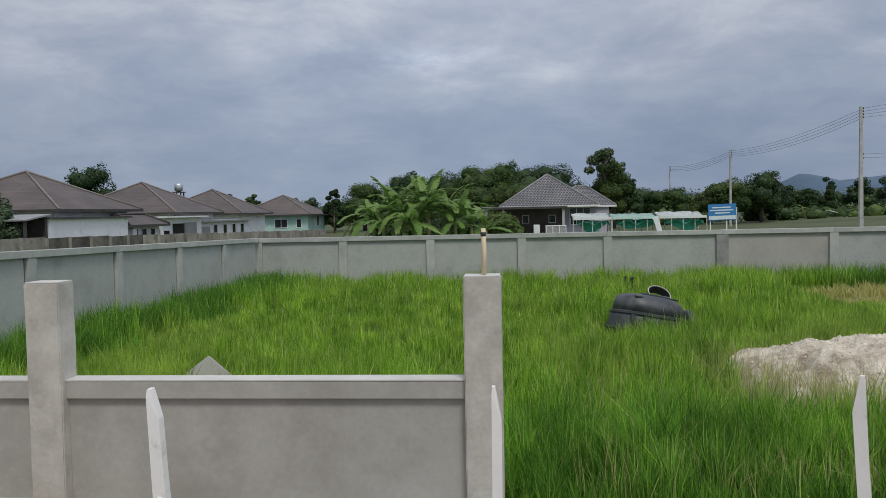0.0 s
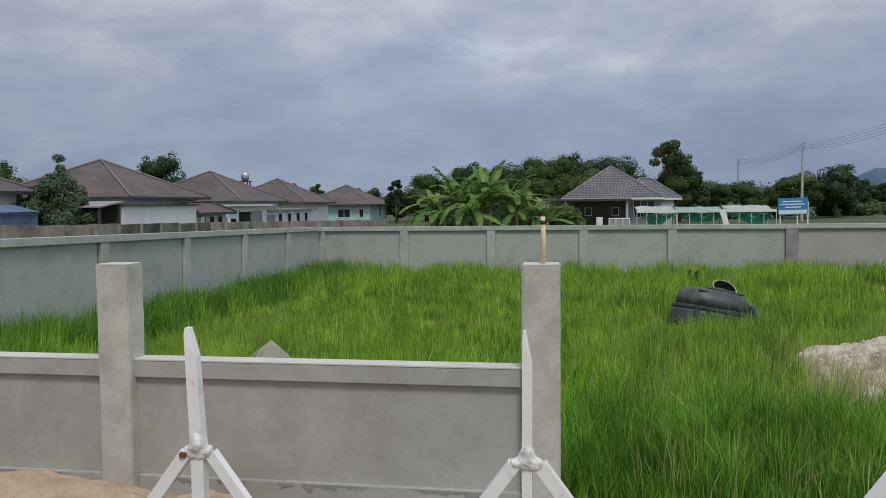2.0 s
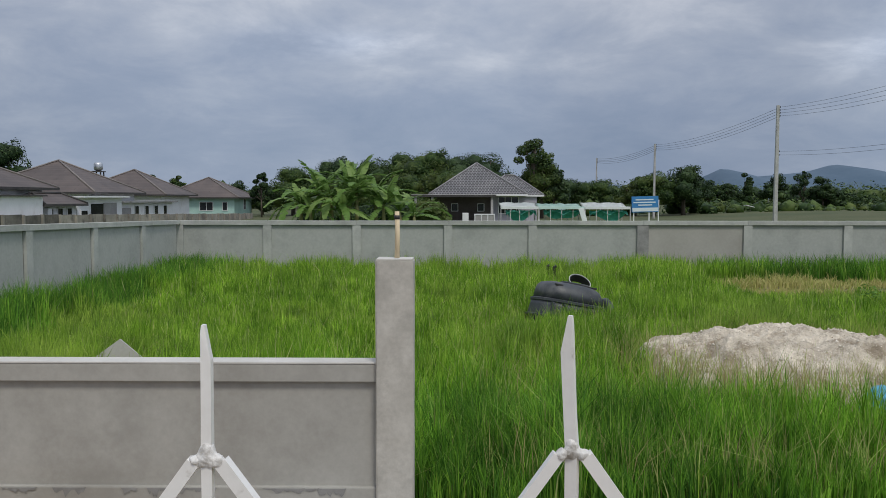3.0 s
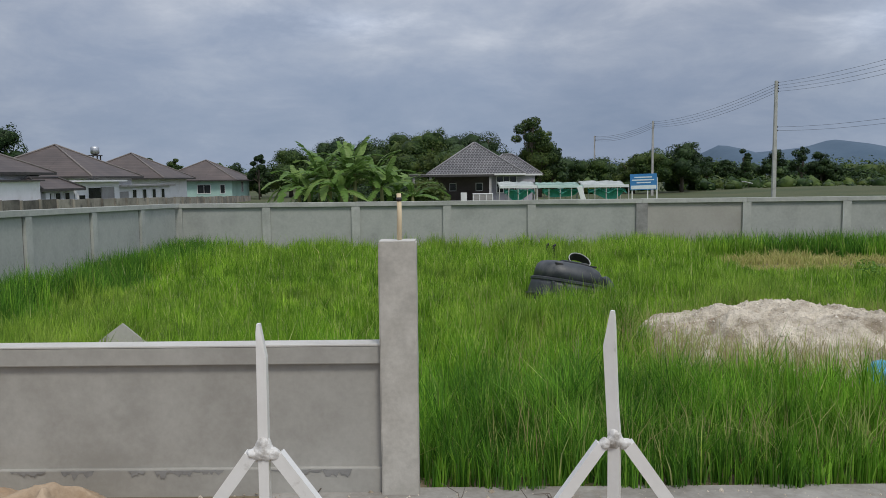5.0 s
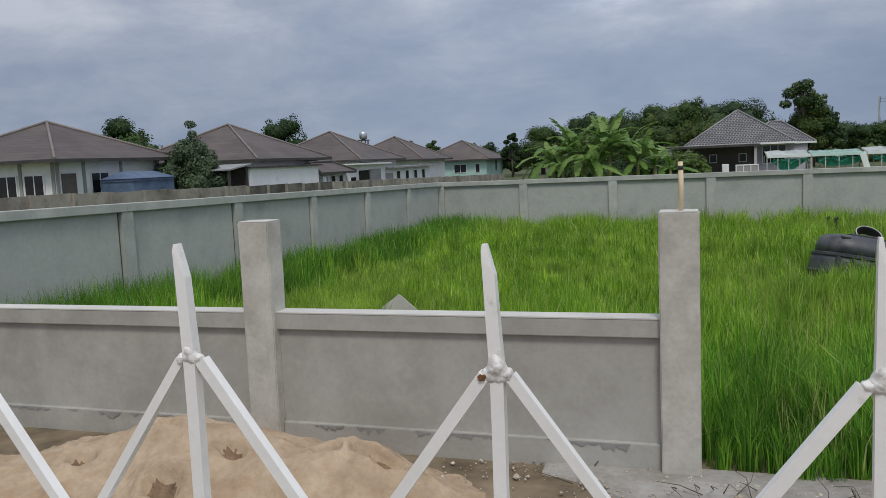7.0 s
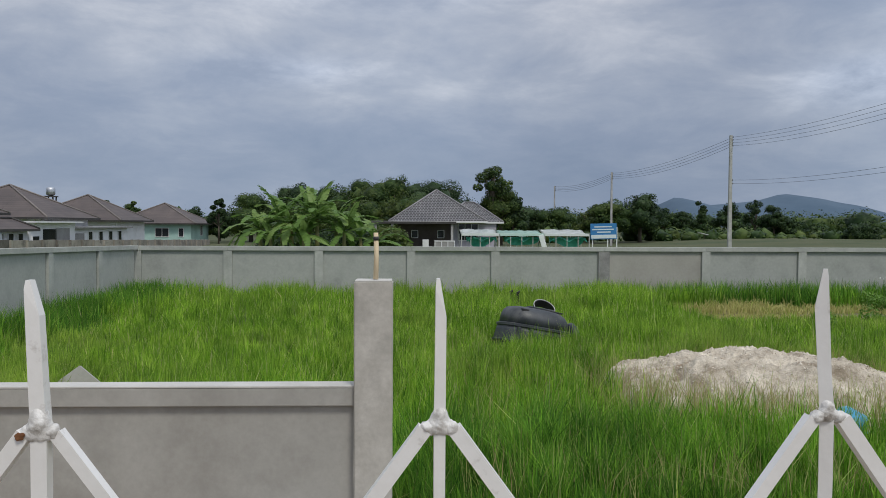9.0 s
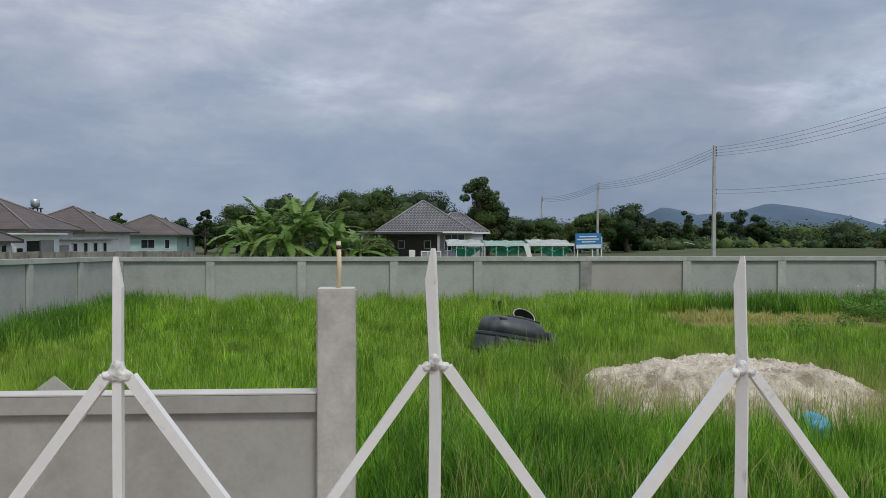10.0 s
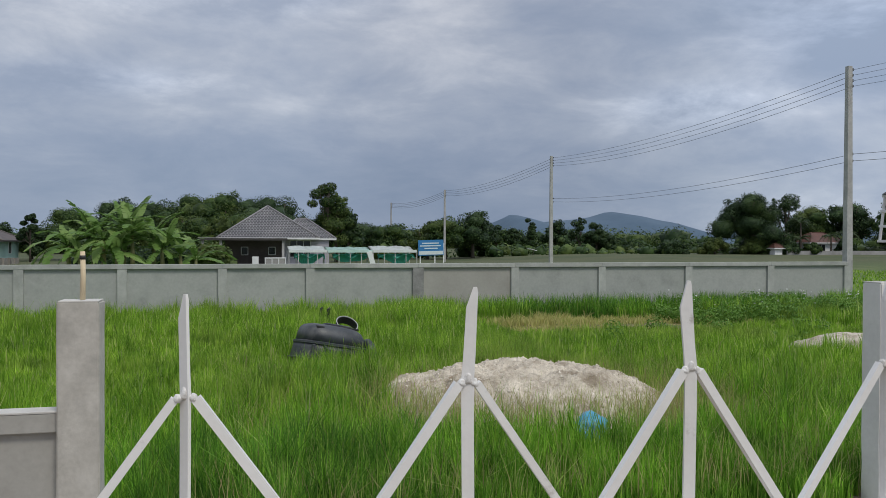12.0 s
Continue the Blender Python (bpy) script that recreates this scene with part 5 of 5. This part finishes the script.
# behind the grey-roofed house and the banana clump
for k, (x, y, h, w, st) in enumerate(((-20.5, 108, 6.2, 8, "round"), (-15.0, 110, 7.4, 9, "round"), (-10.5, 116, 7.8, 9, "round"), (-6.5, 106, 8.0, 9, "round"), (-2.0, 102, 8.0, 9.5, "spread"), (2.5, 108, 8.0, 10, "spread"), (5.5, 118, 8.6, 12, "spread"), (-13, 100, 4.6, 7, "round"), (-5, 94, 5.0, 7, "round"), (0.5, 92, 5.2, 7, "round"))):
    tree(x, y, h * 1.07, w, M_TREE_DARK if k in (1, 2, 5, 6) else M_TREE, 100 + k, st, 0.4, 4000, 0.08, "grove behind the houses")
tree(11.1, 95, 8.1, 6.0, M_TREE, 131, "round", 0.4, 3600, 0.06, label="tall uneven dark green broadleaf tree")
tree(10.0, 94.2, 9.5, 4.8, M_TREE, 135, "open", 0.36, 2200, 0.52, label="slim tree with a bare pale trunk and a high tuft")
tree(9.2, 96, 5.6, 4.2, M_TREE_DARK, 132, "round", 0.55, 1200, 0.1)
tree(12.6, 95.5, 6.2, 4.0, M_TREE_DARK, 133, "round", 0.55, 1200, 0.1)
for k, (x, y, h, w) in enumerate(((17.5, 118, 5.6, 8), (21.5, 116, 5.2, 7), (15.5, 121, 4.2, 7), (27.0, 106, 6.1, 6.5), (30.8, 106, 6.8, 7.6), (25.0, 108, 5.2, 5.5), (32.5, 112, 4.2, 5))):
    tree(x, y, h, w, M_TREE_DARK if k in (0, 4) else M_TREE, 140 + k, "round", 0.42, 3000, 0.06, "trees along the field")
for k in range(20):
    rng = random.Random(900 + k)
    x = 36 + k * 2.9 + rng.uniform(-1, 1)
    tree(x, 128 + rng.uniform(-8, 14) - 0.2 * k, rng.choice((3.2, 4.0, 4.8, 5.6, 6.2) if k < 9 else (2.3, 2.7, 3.1, 3.5)), rng.uniform(4, 6.5), M_TREE_DARK if k % 3 else M_TREE, 160 + k, rng.choice(("round", "open", "thin", "round")), 0.62, 1000, 0.08, "trees along the field")
for x, y, h, w, st in ((51.6, 118, 6.5, 4.8, "open"), (54.4, 118, 6.0, 4.2, "round"), (43.7, 119, 6.2, 2.8, "thin"), (40.8, 119, 5.0, 3.0, "round")):
    tree(x, y, h, w, M_TREE_DARK, int(x * 10), st, 0.4, 1500, 0.08, "trees along the field")
tree(72.4, 105.2, 10.3, 10.4, M_TREE_DARK, 187, "round", 0.36, 9500, 0.02, label="large rounded dark green tree at the field edge")
for k, (x, y, h, w, st) in enumerate(((81.1, 108.0, 10.5, 7.8, "open"), (87.9, 111.5, 8.6, 9.1, "round"), (93.5, 109.4, 9.7, 9.1, "round"), (98.4, 103.8, 10.5, 9.1, "round"), (76.7, 108.0, 5.2, 6.3, "round"), (103.3, 109.4, 8.0, 8.4, "round"), (111.7, 112.2, 7.4, 9.8, "round"), (121.5, 115.0, 8.0, 9.8, "round"), (76.1, 101.2, 3.1, 4.5, "round"), (79.7, 100.3, 2.7, 3.4, "open"), (85.9, 100.8, 3.2, 3.6, "open"), (66.3, 103.8, 3.4, 5.0, "open"), (61.3, 106.6, 2.8, 4.8, "round"), (72.5, 103.1, 3.5, 5.0, "round"))):
    tree(x, y, h, w, M_TREE if k % 2 else M_TREE_DARK, 190 + k, st, 0.46, 3000, 0.06, "trees round the red-roofed house")
# among and behind the bungalows
tree(-25.3, 36.3, 4.5, 4.0, M_SHRUB, 201, "round", 0.24, 5200, 0.03, "feathery trees", label="feathery grey-green tree between bungalows")
tree(-25.4, 36.3, 5.2, 1.7, M_SHRUB, 202, "thin", 0.24, 900, 0.1, "feathery trees", label="slim grey-green shoot rising through the tree")
tree(-24.3, 36.0, 3.2, 2.6, M_SHRUB, 203, "round", 0.24, 2200, 0.02, "feathery trees", label="lower grey-green bush between bungalows")
for k, (x, y, h, w, st) in enumerate(((-43, 52, 6.9, 6, "round"), (-39.5, 50, 5.7, 5.4, "round"), (-39.3, 72, 7.4, 6.6, "round"), (-38.5, 105, 6.2, 4, "open"), (-36, 108, 5.4, 3, "thin"), (-30.5, 118, 5.0, 4, "round"), (-23.8, 104, 3.4, 2.6, "thin"), (-22.2, 97, 6.3, 2.8, "open"), (-25.5, 112, 4.6, 4, "round"), (-52, 60, 5.5, 6, "round"))):
    tree(x, y, h, w, M_TREE if k in (1, 4) else M_TREE_DARK, 210 + k, st, 0.36, 2400, 0.12, "trees behind the bungalows")


# ---- banana clump ----
def banana_leaf_mesh(seed, long=2.1, wide=0.5, droop=1.0):
    """An arching blade folded along its midrib, its edges torn into strips."""
    rng = random.Random(seed)
    bm = bmesh.new()
    n = 15

    def spine(f):
        return long * f * (1 - 0.15 * droop * f), long * (0.6 * f - 0.78 * droop * f * f)

    def half(f):
        return wide / 2 * max(0.06, math.sin(math.pi * min(1, f * 0.9 + 0.04)) ** 0.6)

    for s in (-1, 1):
        for i in range(n):
            f0, f1 = 0.1 + 0.9 * i / n, 0.1 + 0.9 * (i + 1) / n
            gap = rng.choice((0.0, 0.0, 0.0, 0.12, 0.3))
            fold = rng.uniform(0.1, 0.5)
            (x0, z0), (x1, z1) = spine(f0), spine(f1)
            w0, w1 = half(f0) * rng.uniform(0.85, 1.05), half(f1) * rng.uniform(0.85, 1.05)
            sweep = 0.25 * wide
            q = [(x0, 0, z0), (x1, 0, z1), (x1 + sweep - gap * (x1 - x0), s * w1, z1 - fold * w1), (x0 + sweep, s * w0, z0 - fold * w0)]
            vs = [bm.verts.new(v) for v in (q if s < 0 else q[::-1])]
            bm.faces.new(vs).smooth = True
    (x0, z0) = spine(0.0)
    add_tube(bm, [(spine(f)[0], 0, spine(f)[1] - 0.01) for f in (0, 0.25, 0.5, 0.75, 1)], [0.03, 0.024, 0.018, 0.012, 0.005], 5)
    bmesh.ops.remove_doubles(bm, verts=bm.verts, dist=0.0005)
    return mesh_of(bm, "leaf", M_BANANA)


LEAVES = [banana_leaf_mesh(k, 1.95 + 0.13 * k, 0.46 + 0.02 * k, 0.4 + 0.17 * k) for k in range(5)]
rng = random.Random(77)
for k, (x, y, h) in enumerate(((-7.6, 42.6, 1.9), (-6.6, 43.4, 2.4), (-5.9, 42.0, 2.2), (-5.2, 43.6, 2.7), (-4.6, 42.2, 2.5), (-3.7, 43.2, 2.3), (-6.9, 41.6, 1.6), (-5.2, 41.4, 1.7), (-3.2, 42.2, 1.8), (-1.6, 42.6, 1.3), (-2.4, 43.2, 1.5))):
    h *= 1.12
    bn = thing("banana_plant", pose(x, y, -0.3), "green banana plant with broad arching torn leaves", "banana plant", "banana clump")
    part("stem", tube([(0, 0, 0), (0.03, 0, h * 0.6), (0.0, 0.02, h)], [0.15, 0.11, 0.07], 9), M_STEM, bn)
    n = 13 if h > 1.9 else 9
    for q in range(n):
        tilt = rng.uniform(-70, 12) if q > 1 else rng.uniform(-85, -60)
        s = rng.uniform(0.72, 1.05) * (0.75 + h * 0.12)
        ob = part("leaf", LEAVES[rng.randrange(5)], M_BANANA, bn, at=pose(0, 0, h - 0.05) @ pose(0, 0, 0, 0, tilt + 25, q * 137.5 + rng.uniform(-20, 20)) @ Matrix.Scale(s, 4))

for k, (x, y, h, w) in enumerate(((-9.0, 60, 2.2, 4.2), (-6.0, 61, 1.9, 4.0), (-3.2, 59, 2.2, 4.2))):
    tree(x, y, h, w, M_TREE_DARK, 260 + k, "round", 0.3, 2200, 0.02, "bushes behind the banana clump", label="low dark green bush behind the bananas", category="bush")
tree(-0.9, 44.5, 2.4, 3.2, M_TREE, 240, "round", 0.3, 900, 0.02, label="leafy green bush beside the banana clump", category="bush")

# ---- red-roofed house across the field ----
rh = thing("bungalow", pose(85.5, 106.6, 0.0), "white bungalow with a red tiled roof behind a pale wall", "house")
walls(rh, 6.0, 5.0, 2.2, M_WHITE_WALL)
add_roof(rh, 6.0, 5.0, 2.2, 3.7, 2.0, M_ROOF_RED, M_ROOF_RED, M_TRIM, True, 0.5)
window(rh, -1.2, -2.53, 0.9, 1.2, 1.0, 0)
sh = thing("shed", pose(73.9, 100.4, 0.45), "small shed with a red roof at the field edge", "shed")
walls(sh, 1.2, 1.2, 0.95, M_WHITE_WALL)
add_roof(sh, 1.2, 1.2, 0.95, 1.6, 0.5, M_ROOF_RED, M_ROOF_RED, M_TRIM, True, 0.3)
gw = part("wall_garden", box(75.0, 101, 99.4, 99.6, 0.2, 1.0), M_GREY_WALL)
tagged(gw, "pale low garden wall before the red-roofed house", "wall", kind="structure")
hut = part("tin_shelter", box(-0.55, 0.55, -0.7, 0.7, 1.3, 1.38, 0, Matrix.Rotation(radians(14), 4, "Y")), M_TRIM, at=pose(41.2, 112, -0.3))
tagged(hut, "small white tin roof among the trees", "shelter")
for x in (-0.5, 0.5):
    part("post", box(x - 0.05, x + 0.05, -0.05, 0.05, 0, 1.5 if x < 0 else 1.15), M_BARK, hut)


def frond_mesh(seed, long):
    """A drooping palm frond: a midrib with narrow hanging leaflets on both sides."""
    rng = random.Random(seed)
    bm = bmesh.new()
    pts = [(long * f * (1 - 0.2 * f), 0, long * (0.55 * f - 0.95 * f * f)) for f in [k / 8 for k in range(9)]]
    add_tube(bm, pts, [0.03 * (1 - 0.09 * k) for k in range(9)], 5)
    for k in range(26):
        f = 0.14 + 0.86 * k / 26
        x, z = long * f * (1 - 0.2 * f), long * (0.55 * f - 0.95 * f * f)
        n = 0.55 * math.sin(math.pi * min(1, f * 0.85 + 0.12)) * rng.uniform(0.8, 1.1)
        for s in (-1, 1):
            vs = [(x, 0, z), (x + 0.09, 0, z - 0.01), (x + 0.28, s * n, z - 0.45 * n)]
            bm.faces.new([bm.verts.new(q) for q in (vs if s > 0 else vs[::-1])])
    return mesh_of(bm, "frond", M_PALM)


FRONDS = [frond_mesh(k, 1.9 + 0.2 * k) for k in range(3)]
rng = random.Random(61)
for x, y, h in ((78.2, 101.0, 2.4), (80.6, 104.0, 4.8), (83.4, 101.0, 2.9), (88.0, 103.0, 3.2)):
    palm = thing("palm_tree", pose(x, y, 0.3), "green palm with drooping feathery fronds by the garden wall", "palm", "palms at the field edge")
    part("trunk", tube([(0, 0, 0), (0.1, 0, h * 0.5), (0.05, 0, h)], [0.16, 0.12, 0.1], 8), M_BARK, palm)
    for q in range(15):
        part("frond", FRONDS[q % 3], M_PALM, palm, at=pose(0.05, 0, h - 0.03) @ pose(0, 0, 0, 0, rng.uniform(-45, 22), q * 137.5) @ Matrix.Scale(rng.uniform(0.75, 1.0), 4))


# ---- far woods and hills ----
def woods():
    rng = np.random.default_rng(5)
    cs, rs = [], []
    for k in range(420):
        x = rng.uniform(-130, 330)
        y = rng.uniform(150, 215) - 0.15 * max(0, x - 60)
        h = rng.uniform(2.6, 5.4)
        cs.append((x, y, h * 0.45))
        rs.append(h * 0.85)
    for k in range(240):
        x = rng.uniform(14, 130)
        h = rng.uniform(0.8, 2.6)
        cs.append((x, rng.uniform(110, 124) - 0.06 * x, h * 0.25))
        rs.append(h * 0.8)
    me = leaf_cloud("far_woods", cs, rs, 84000, 0.46, M_TREE, 6, 0.8, True, 0.2)
    tagged(new("far_woods", me), "distant belt of dark green woods", "woods", kind="stuff")


woods()


def hills():
    xs = np.linspace(-1500, 2600, 280)
    peaks = ((292, 22, 55), (468, 40, 48), (560, 33, 62), (655, 44, 58), (742, 32, 60), (915, 26, 45), (1200, 30, 160), (1700, 45, 260), (-300, 14, 300), (-1000, 25, 300), (185, 24, 60))
    v, w = [], len(xs)
    for j, (dy, s) in enumerate(((0, 0), (60, 0.55), (140, 0.85), (220, 1.0), (420, 0.6))):
        for x in xs:
            h = sum(a * math.exp(-((x - c) / b) ** 2) for c, a, b in peaks) * 1.2
            h = max(h, 2) * s + 3.0 * s * noise.noise(Vector((x * 0.02, j * 1.7, 0)))
            v.append((x, 1250 + dy - 0.12 * x, h - 2))
    i, j = np.meshgrid(np.arange(w - 1), np.arange(4))
    a = (j * w + i).ravel()
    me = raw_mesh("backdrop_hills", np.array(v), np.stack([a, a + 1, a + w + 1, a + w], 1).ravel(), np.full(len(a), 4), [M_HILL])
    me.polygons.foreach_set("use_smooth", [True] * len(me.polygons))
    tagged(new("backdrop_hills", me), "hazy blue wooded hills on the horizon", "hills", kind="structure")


hills()


# ---- grass ----
def in_ellipse(x, y, cx, cy, rx, ry):
    return ((x - cx) / rx) ** 2 + ((y - cy) / ry) ** 2 < 1


def broad(x, y, s, o=0.0):
    return 0.5 + 0.25 * (np.sin(x * s + 1.3 + o) * np.cos(y * s * 1.2 + 0.4 * x * s + o) + np.sin(0.7 * s * (x + y) + 2.1 * o + 0.8) * np.cos(1.6 * s * (x - 0.6 * y)))


def grass_field():
    rng = np.random.default_rng(11)
    xs, ys = [], []
    for y0, y1, per in ((4.95, 5.6, 3000), (5.6, 7.0, 2600), (7.0, 9.5, 1500), (9.5, 12.5, 1000), (12.5, 16, 700), (16, 20, 520), (20, 23.9, 430)):
        x0, x1 = -7.75, min(26.5, 0.95 * (y1 + 1) + 2.2)
        n = int((x1 - x0) * (y1 - y0) * per)
        xs.append(rng.uniform(x0, x1, n))
        ys.append(rng.uniform(y0, y1, n))
    x, y = np.concatenate(xs), np.concatenate(ys)
    # tufts: draw the blades together
    tx, ty = np.round(x / 0.16 + 0.3 * np.sin(y * 9)) * 0.16, np.round(y / 0.16 + 0.3 * np.sin(x * 9)) * 0.16
    x, y = x * 0.6 + tx * 0.4 + rng.normal(0, 0.02, len(x)), y * 0.6 + ty * 0.4 + rng.normal(0, 0.02, len(x))
    keep = ((y > 5.16) | ((x > 0.03) & (x < 5.66) & (y > 4.99 + 0.05 * np.sin(x * 7)))) & (x > -7.72) & ~in_ellipse(x, y, 4.45, 9.85, 1.8, 1.05) & ~(in_ellipse(x, y, 4.5, 9.0, 1.98, 1.75) & (rng.random(len(x)) < 0.86)) & ~(in_ellipse(x, y, 4.4, 7.8, 2.1, 1.0) & (rng.random(len(x)) < 0.55)) & ~in_ellipse(x, y, 4.15, 6.8, 0.26, 0.5) & ~in_ellipse(x, y, 12.3, 12.9, 1.2, 0.75)
    keep &= ~in_ellipse(x, y, -3.55, 8.9, 0.5, 0.75)
    keep &= ~(in_ellipse(x, y, 2.35, 14.0, 0.72, 0.5)) & ~in_ellipse(x, y, 4.35, 7.3, 0.21, 0.32)
    keep &= ~((x > 5.6) & (x < 6.1) & (y < 5.2)) & ~((y > 23.75) & (x < 21.6))
    dry = in_ellipse(x + 0.5 * np.sin(y * 2.1), y + 0.3 * np.sin(x * 1.7), 11.2, 20.1, 4.7, 2.1)
    keep &= ~(dry & (rng.random(len(x)) < 0.25))
    x, y, dry = x[keep], y[keep], dry[keep]
    hi = 0.30 + 0.26 * broad(x, y, 0.9) + 0.12 * broad(x, y, 2.7, 1.7) + rng.normal(0, 0.05, len(x))
    soft = in_ellipse(x, y, -2.2, 13.5, 4.2, 4.0)
    hi = np.where(soft, hi * 0.78, hi)
    hi *= 0.8 + 0.4 * broad(x, y, 5.5, 0.9)
    hi = np.where(y < 5.8, hi * (0.7 + 0.32 * (y - 5.0)), hi)
    hi = np.where((y > 5.8) & (y < 8.0), hi * 1.08, hi)
    front = in_ellipse(x, y, 4.5, 7.9, 2.3, 1.1)
    hi = np.where(front, hi * 0.5, hi)
    hi = np.where(y > 17, hi * (1.1 + 0.06 * np.clip(y - 17, 0, 6)), hi)
    # each tuft has a height of its own
    cell = 0.17 + 0.012 * (y - 5)
    ix, iy = np.floor(x / cell + 0.35 * np.sin(y * 7.0)).astype(int), np.floor(y / cell + 0.35 * np.sin(x * 6.0)).astype(int)
    hi *= rng.uniform(0.62, 1.22, 4096)[(ix * 73 + iy * 179) % 4096]
    hi = np.where(in_ellipse(x, y, 6.6, 21.0, 3.6, 2.4), hi * 1.35, hi)
    hi = np.where((x > 9) & (y > 22.2), hi * 1.25, hi)
    hi = np.where((x > 6.5) & (x < 16) & (y > 13.5) & (y < 20.5), hi * (0.82 - 0.075 * (y - 13.5)), hi)
    hi = np.where(x < -6.2, hi * np.where(y < 12, 1.6, 1.35), hi)
    hi = np.where(dry, hi * 0.34, hi)
    hi = np.clip(hi, 0.06, 0.85) * rng.uniform(0.7, 1.12, len(x))
    wide = (0.0095 + 0.00072 * (y - 5)) * rng.uniform(0.7, 1.3, len(x))
    base = np.stack([x, y, lie_all(y) - 0.02], 1)
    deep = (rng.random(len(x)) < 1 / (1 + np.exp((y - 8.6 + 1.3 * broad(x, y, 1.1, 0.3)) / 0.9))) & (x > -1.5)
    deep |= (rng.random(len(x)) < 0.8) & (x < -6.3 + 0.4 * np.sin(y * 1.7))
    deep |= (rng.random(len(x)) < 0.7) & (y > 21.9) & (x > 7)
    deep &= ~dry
    # blades near the walls and gateway pillar that get the shade-darkened green
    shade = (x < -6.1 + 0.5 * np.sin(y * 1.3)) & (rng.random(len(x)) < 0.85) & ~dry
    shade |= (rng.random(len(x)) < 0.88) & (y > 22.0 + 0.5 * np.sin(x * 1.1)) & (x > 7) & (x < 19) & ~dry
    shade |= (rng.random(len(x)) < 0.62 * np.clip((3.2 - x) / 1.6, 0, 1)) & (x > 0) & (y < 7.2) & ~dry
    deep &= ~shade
    wg = new("wall_grass", blades("wall_grass", base[shade], hi[shade], wide[shade], M_GRASS_SHADE, 0.3, 29))
    tagged(wg, "rank grass along the walls and gateway, its green darkened for shade", "grass", kind="stuff")
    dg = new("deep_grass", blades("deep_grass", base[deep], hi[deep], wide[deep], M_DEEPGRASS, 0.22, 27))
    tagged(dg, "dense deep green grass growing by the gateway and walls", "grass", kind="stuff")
    g = ~dry & ~deep & ~shade
    lush = new("grass", blades("grass", base[g], hi[g], wide[g], M_GRASS, 0.23, 21))
    tagged(lush, "tall lush bright green grass filling the plot", "grass", kind="stuff")
    d2 = new("dry_grass", blades("dry_grass", base[dry], hi[dry], wide[dry] * 1.2, M_DRYGRASS, 0.6, 22))
    tagged(d2, "short dry straw-coloured grass patch", "grass", kind="stuff")
    # seeding stalks about the stone heap
    n = 3600
    a, q = rng.uniform(0, 2 * np.pi, n), rng.uniform(0.75, 1.25, n)
    x, y = 4.6 + 2.1 * q * np.cos(a), 9.4 + 1.45 * q * np.sin(a) - 0.25
    x2, y2 = np.concatenate([rng.uniform(0.5, 9, 6000), rng.uniform(2.6, 6.3, 1800)]), np.concatenate([5.2 + 8 * rng.random(6000) ** 1.7, rng.uniform(7.2, 8.7, 1800)])
    x3, y3 = rng.uniform(-7.7, -6.7, 500), rng.uniform(6.5, 22, 500)
    x, y = np.concatenate([x, x2, x3]), np.concatenate([y, y2, y3])
    hi = rng.uniform(0.25, 0.68, len(x))
    hi[-500:] *= 1.15
    st = new("seeding_grass", blades("seeding_grass", np.stack([x, y, lie_all(y) - 0.02], 1), hi, rng.uniform(0.004, 0.009, len(x)), M_SEED, 0.28, 23))
    tagged(st, "thin brownish seeding grass stalks round the stone heap", "grass", kind="stuff")
    # long drooping strands over the rest
    n = 1600
    x, y = rng.uniform(-7, 14, n), 5.1 + 13 * rng.random(n) ** 1.6
    ok = ((y > 5.2) | (x > 0.05)) & ~in_ellipse(x, y, 4.6, 9.6, 2.1, 1.4)
    x, y = x[ok], y[ok]
    dr = new("drooping_grass", blades("drooping_grass", np.stack([x, y, lie_all(y) - 0.02], 1), rng.uniform(0.35, 0.62, len(x)), rng.uniform(0.006, 0.011, len(x)), M_PALEGRASS, 0.85, 25))
    tagged(dr, "long pale drooping grass strands", "grass", kind="stuff")
    # rough field grass beyond the end of the wall
    n = 16000
    x, y = rng.uniform(21.5, 52, n), rng.uniform(23.8, 62, n)
    fg = new("field_grass", blades("field_grass", np.stack([x, y, lie_all(y) - 0.02], 1), rng.uniform(0.1, 0.3, n), rng.uniform(0.03, 0.07, n), M_GRASS, 0.4, 24))
    tagged(fg, "rough green grass of the open field", "grass", kind="stuff")


grass_field()


def weeds():
    rng = np.random.default_rng(31)
    cs, rs = [], []
    for k in range(290):
        x, y = (rng.uniform(12.5, 22), rng.uniform(19.5, 23.4)) if k < 190 else (rng.uniform(9.0, 21), rng.uniform(10.5, 19))
        h = rng.uniform(0.25, 0.85) * (1.0 if rng.random() < 0.4 else 0.7) if k < 190 else rng.uniform(0.2, 0.5)
        cs.append((x, y, -0.3 + h * 0.55))
        rs.append(h * 0.6)
    me = leaf_cloud("weeds", cs, rs, 52000, 0.06, M_WEED, 32, 0.8)
    tagged(new("weeds", me), "broad-leaved green weeds crowding the corner of the plot", "weeds", kind="stuff")
    n = 70
    pts = [(rng.uniform(12.5, 20.5), rng.uniform(19.5, 23), rng.uniform(0.25, 0.62)) for _ in range(n)]
    me = leaf_cloud("weed_flowers", pts, [0.03] * n, n * 3, 0.045, M_FLOWER, 33)
    tagged(new("weed_flowers", me), "tiny white flowers among the weeds", "flowers", kind="stuff")


weeds()
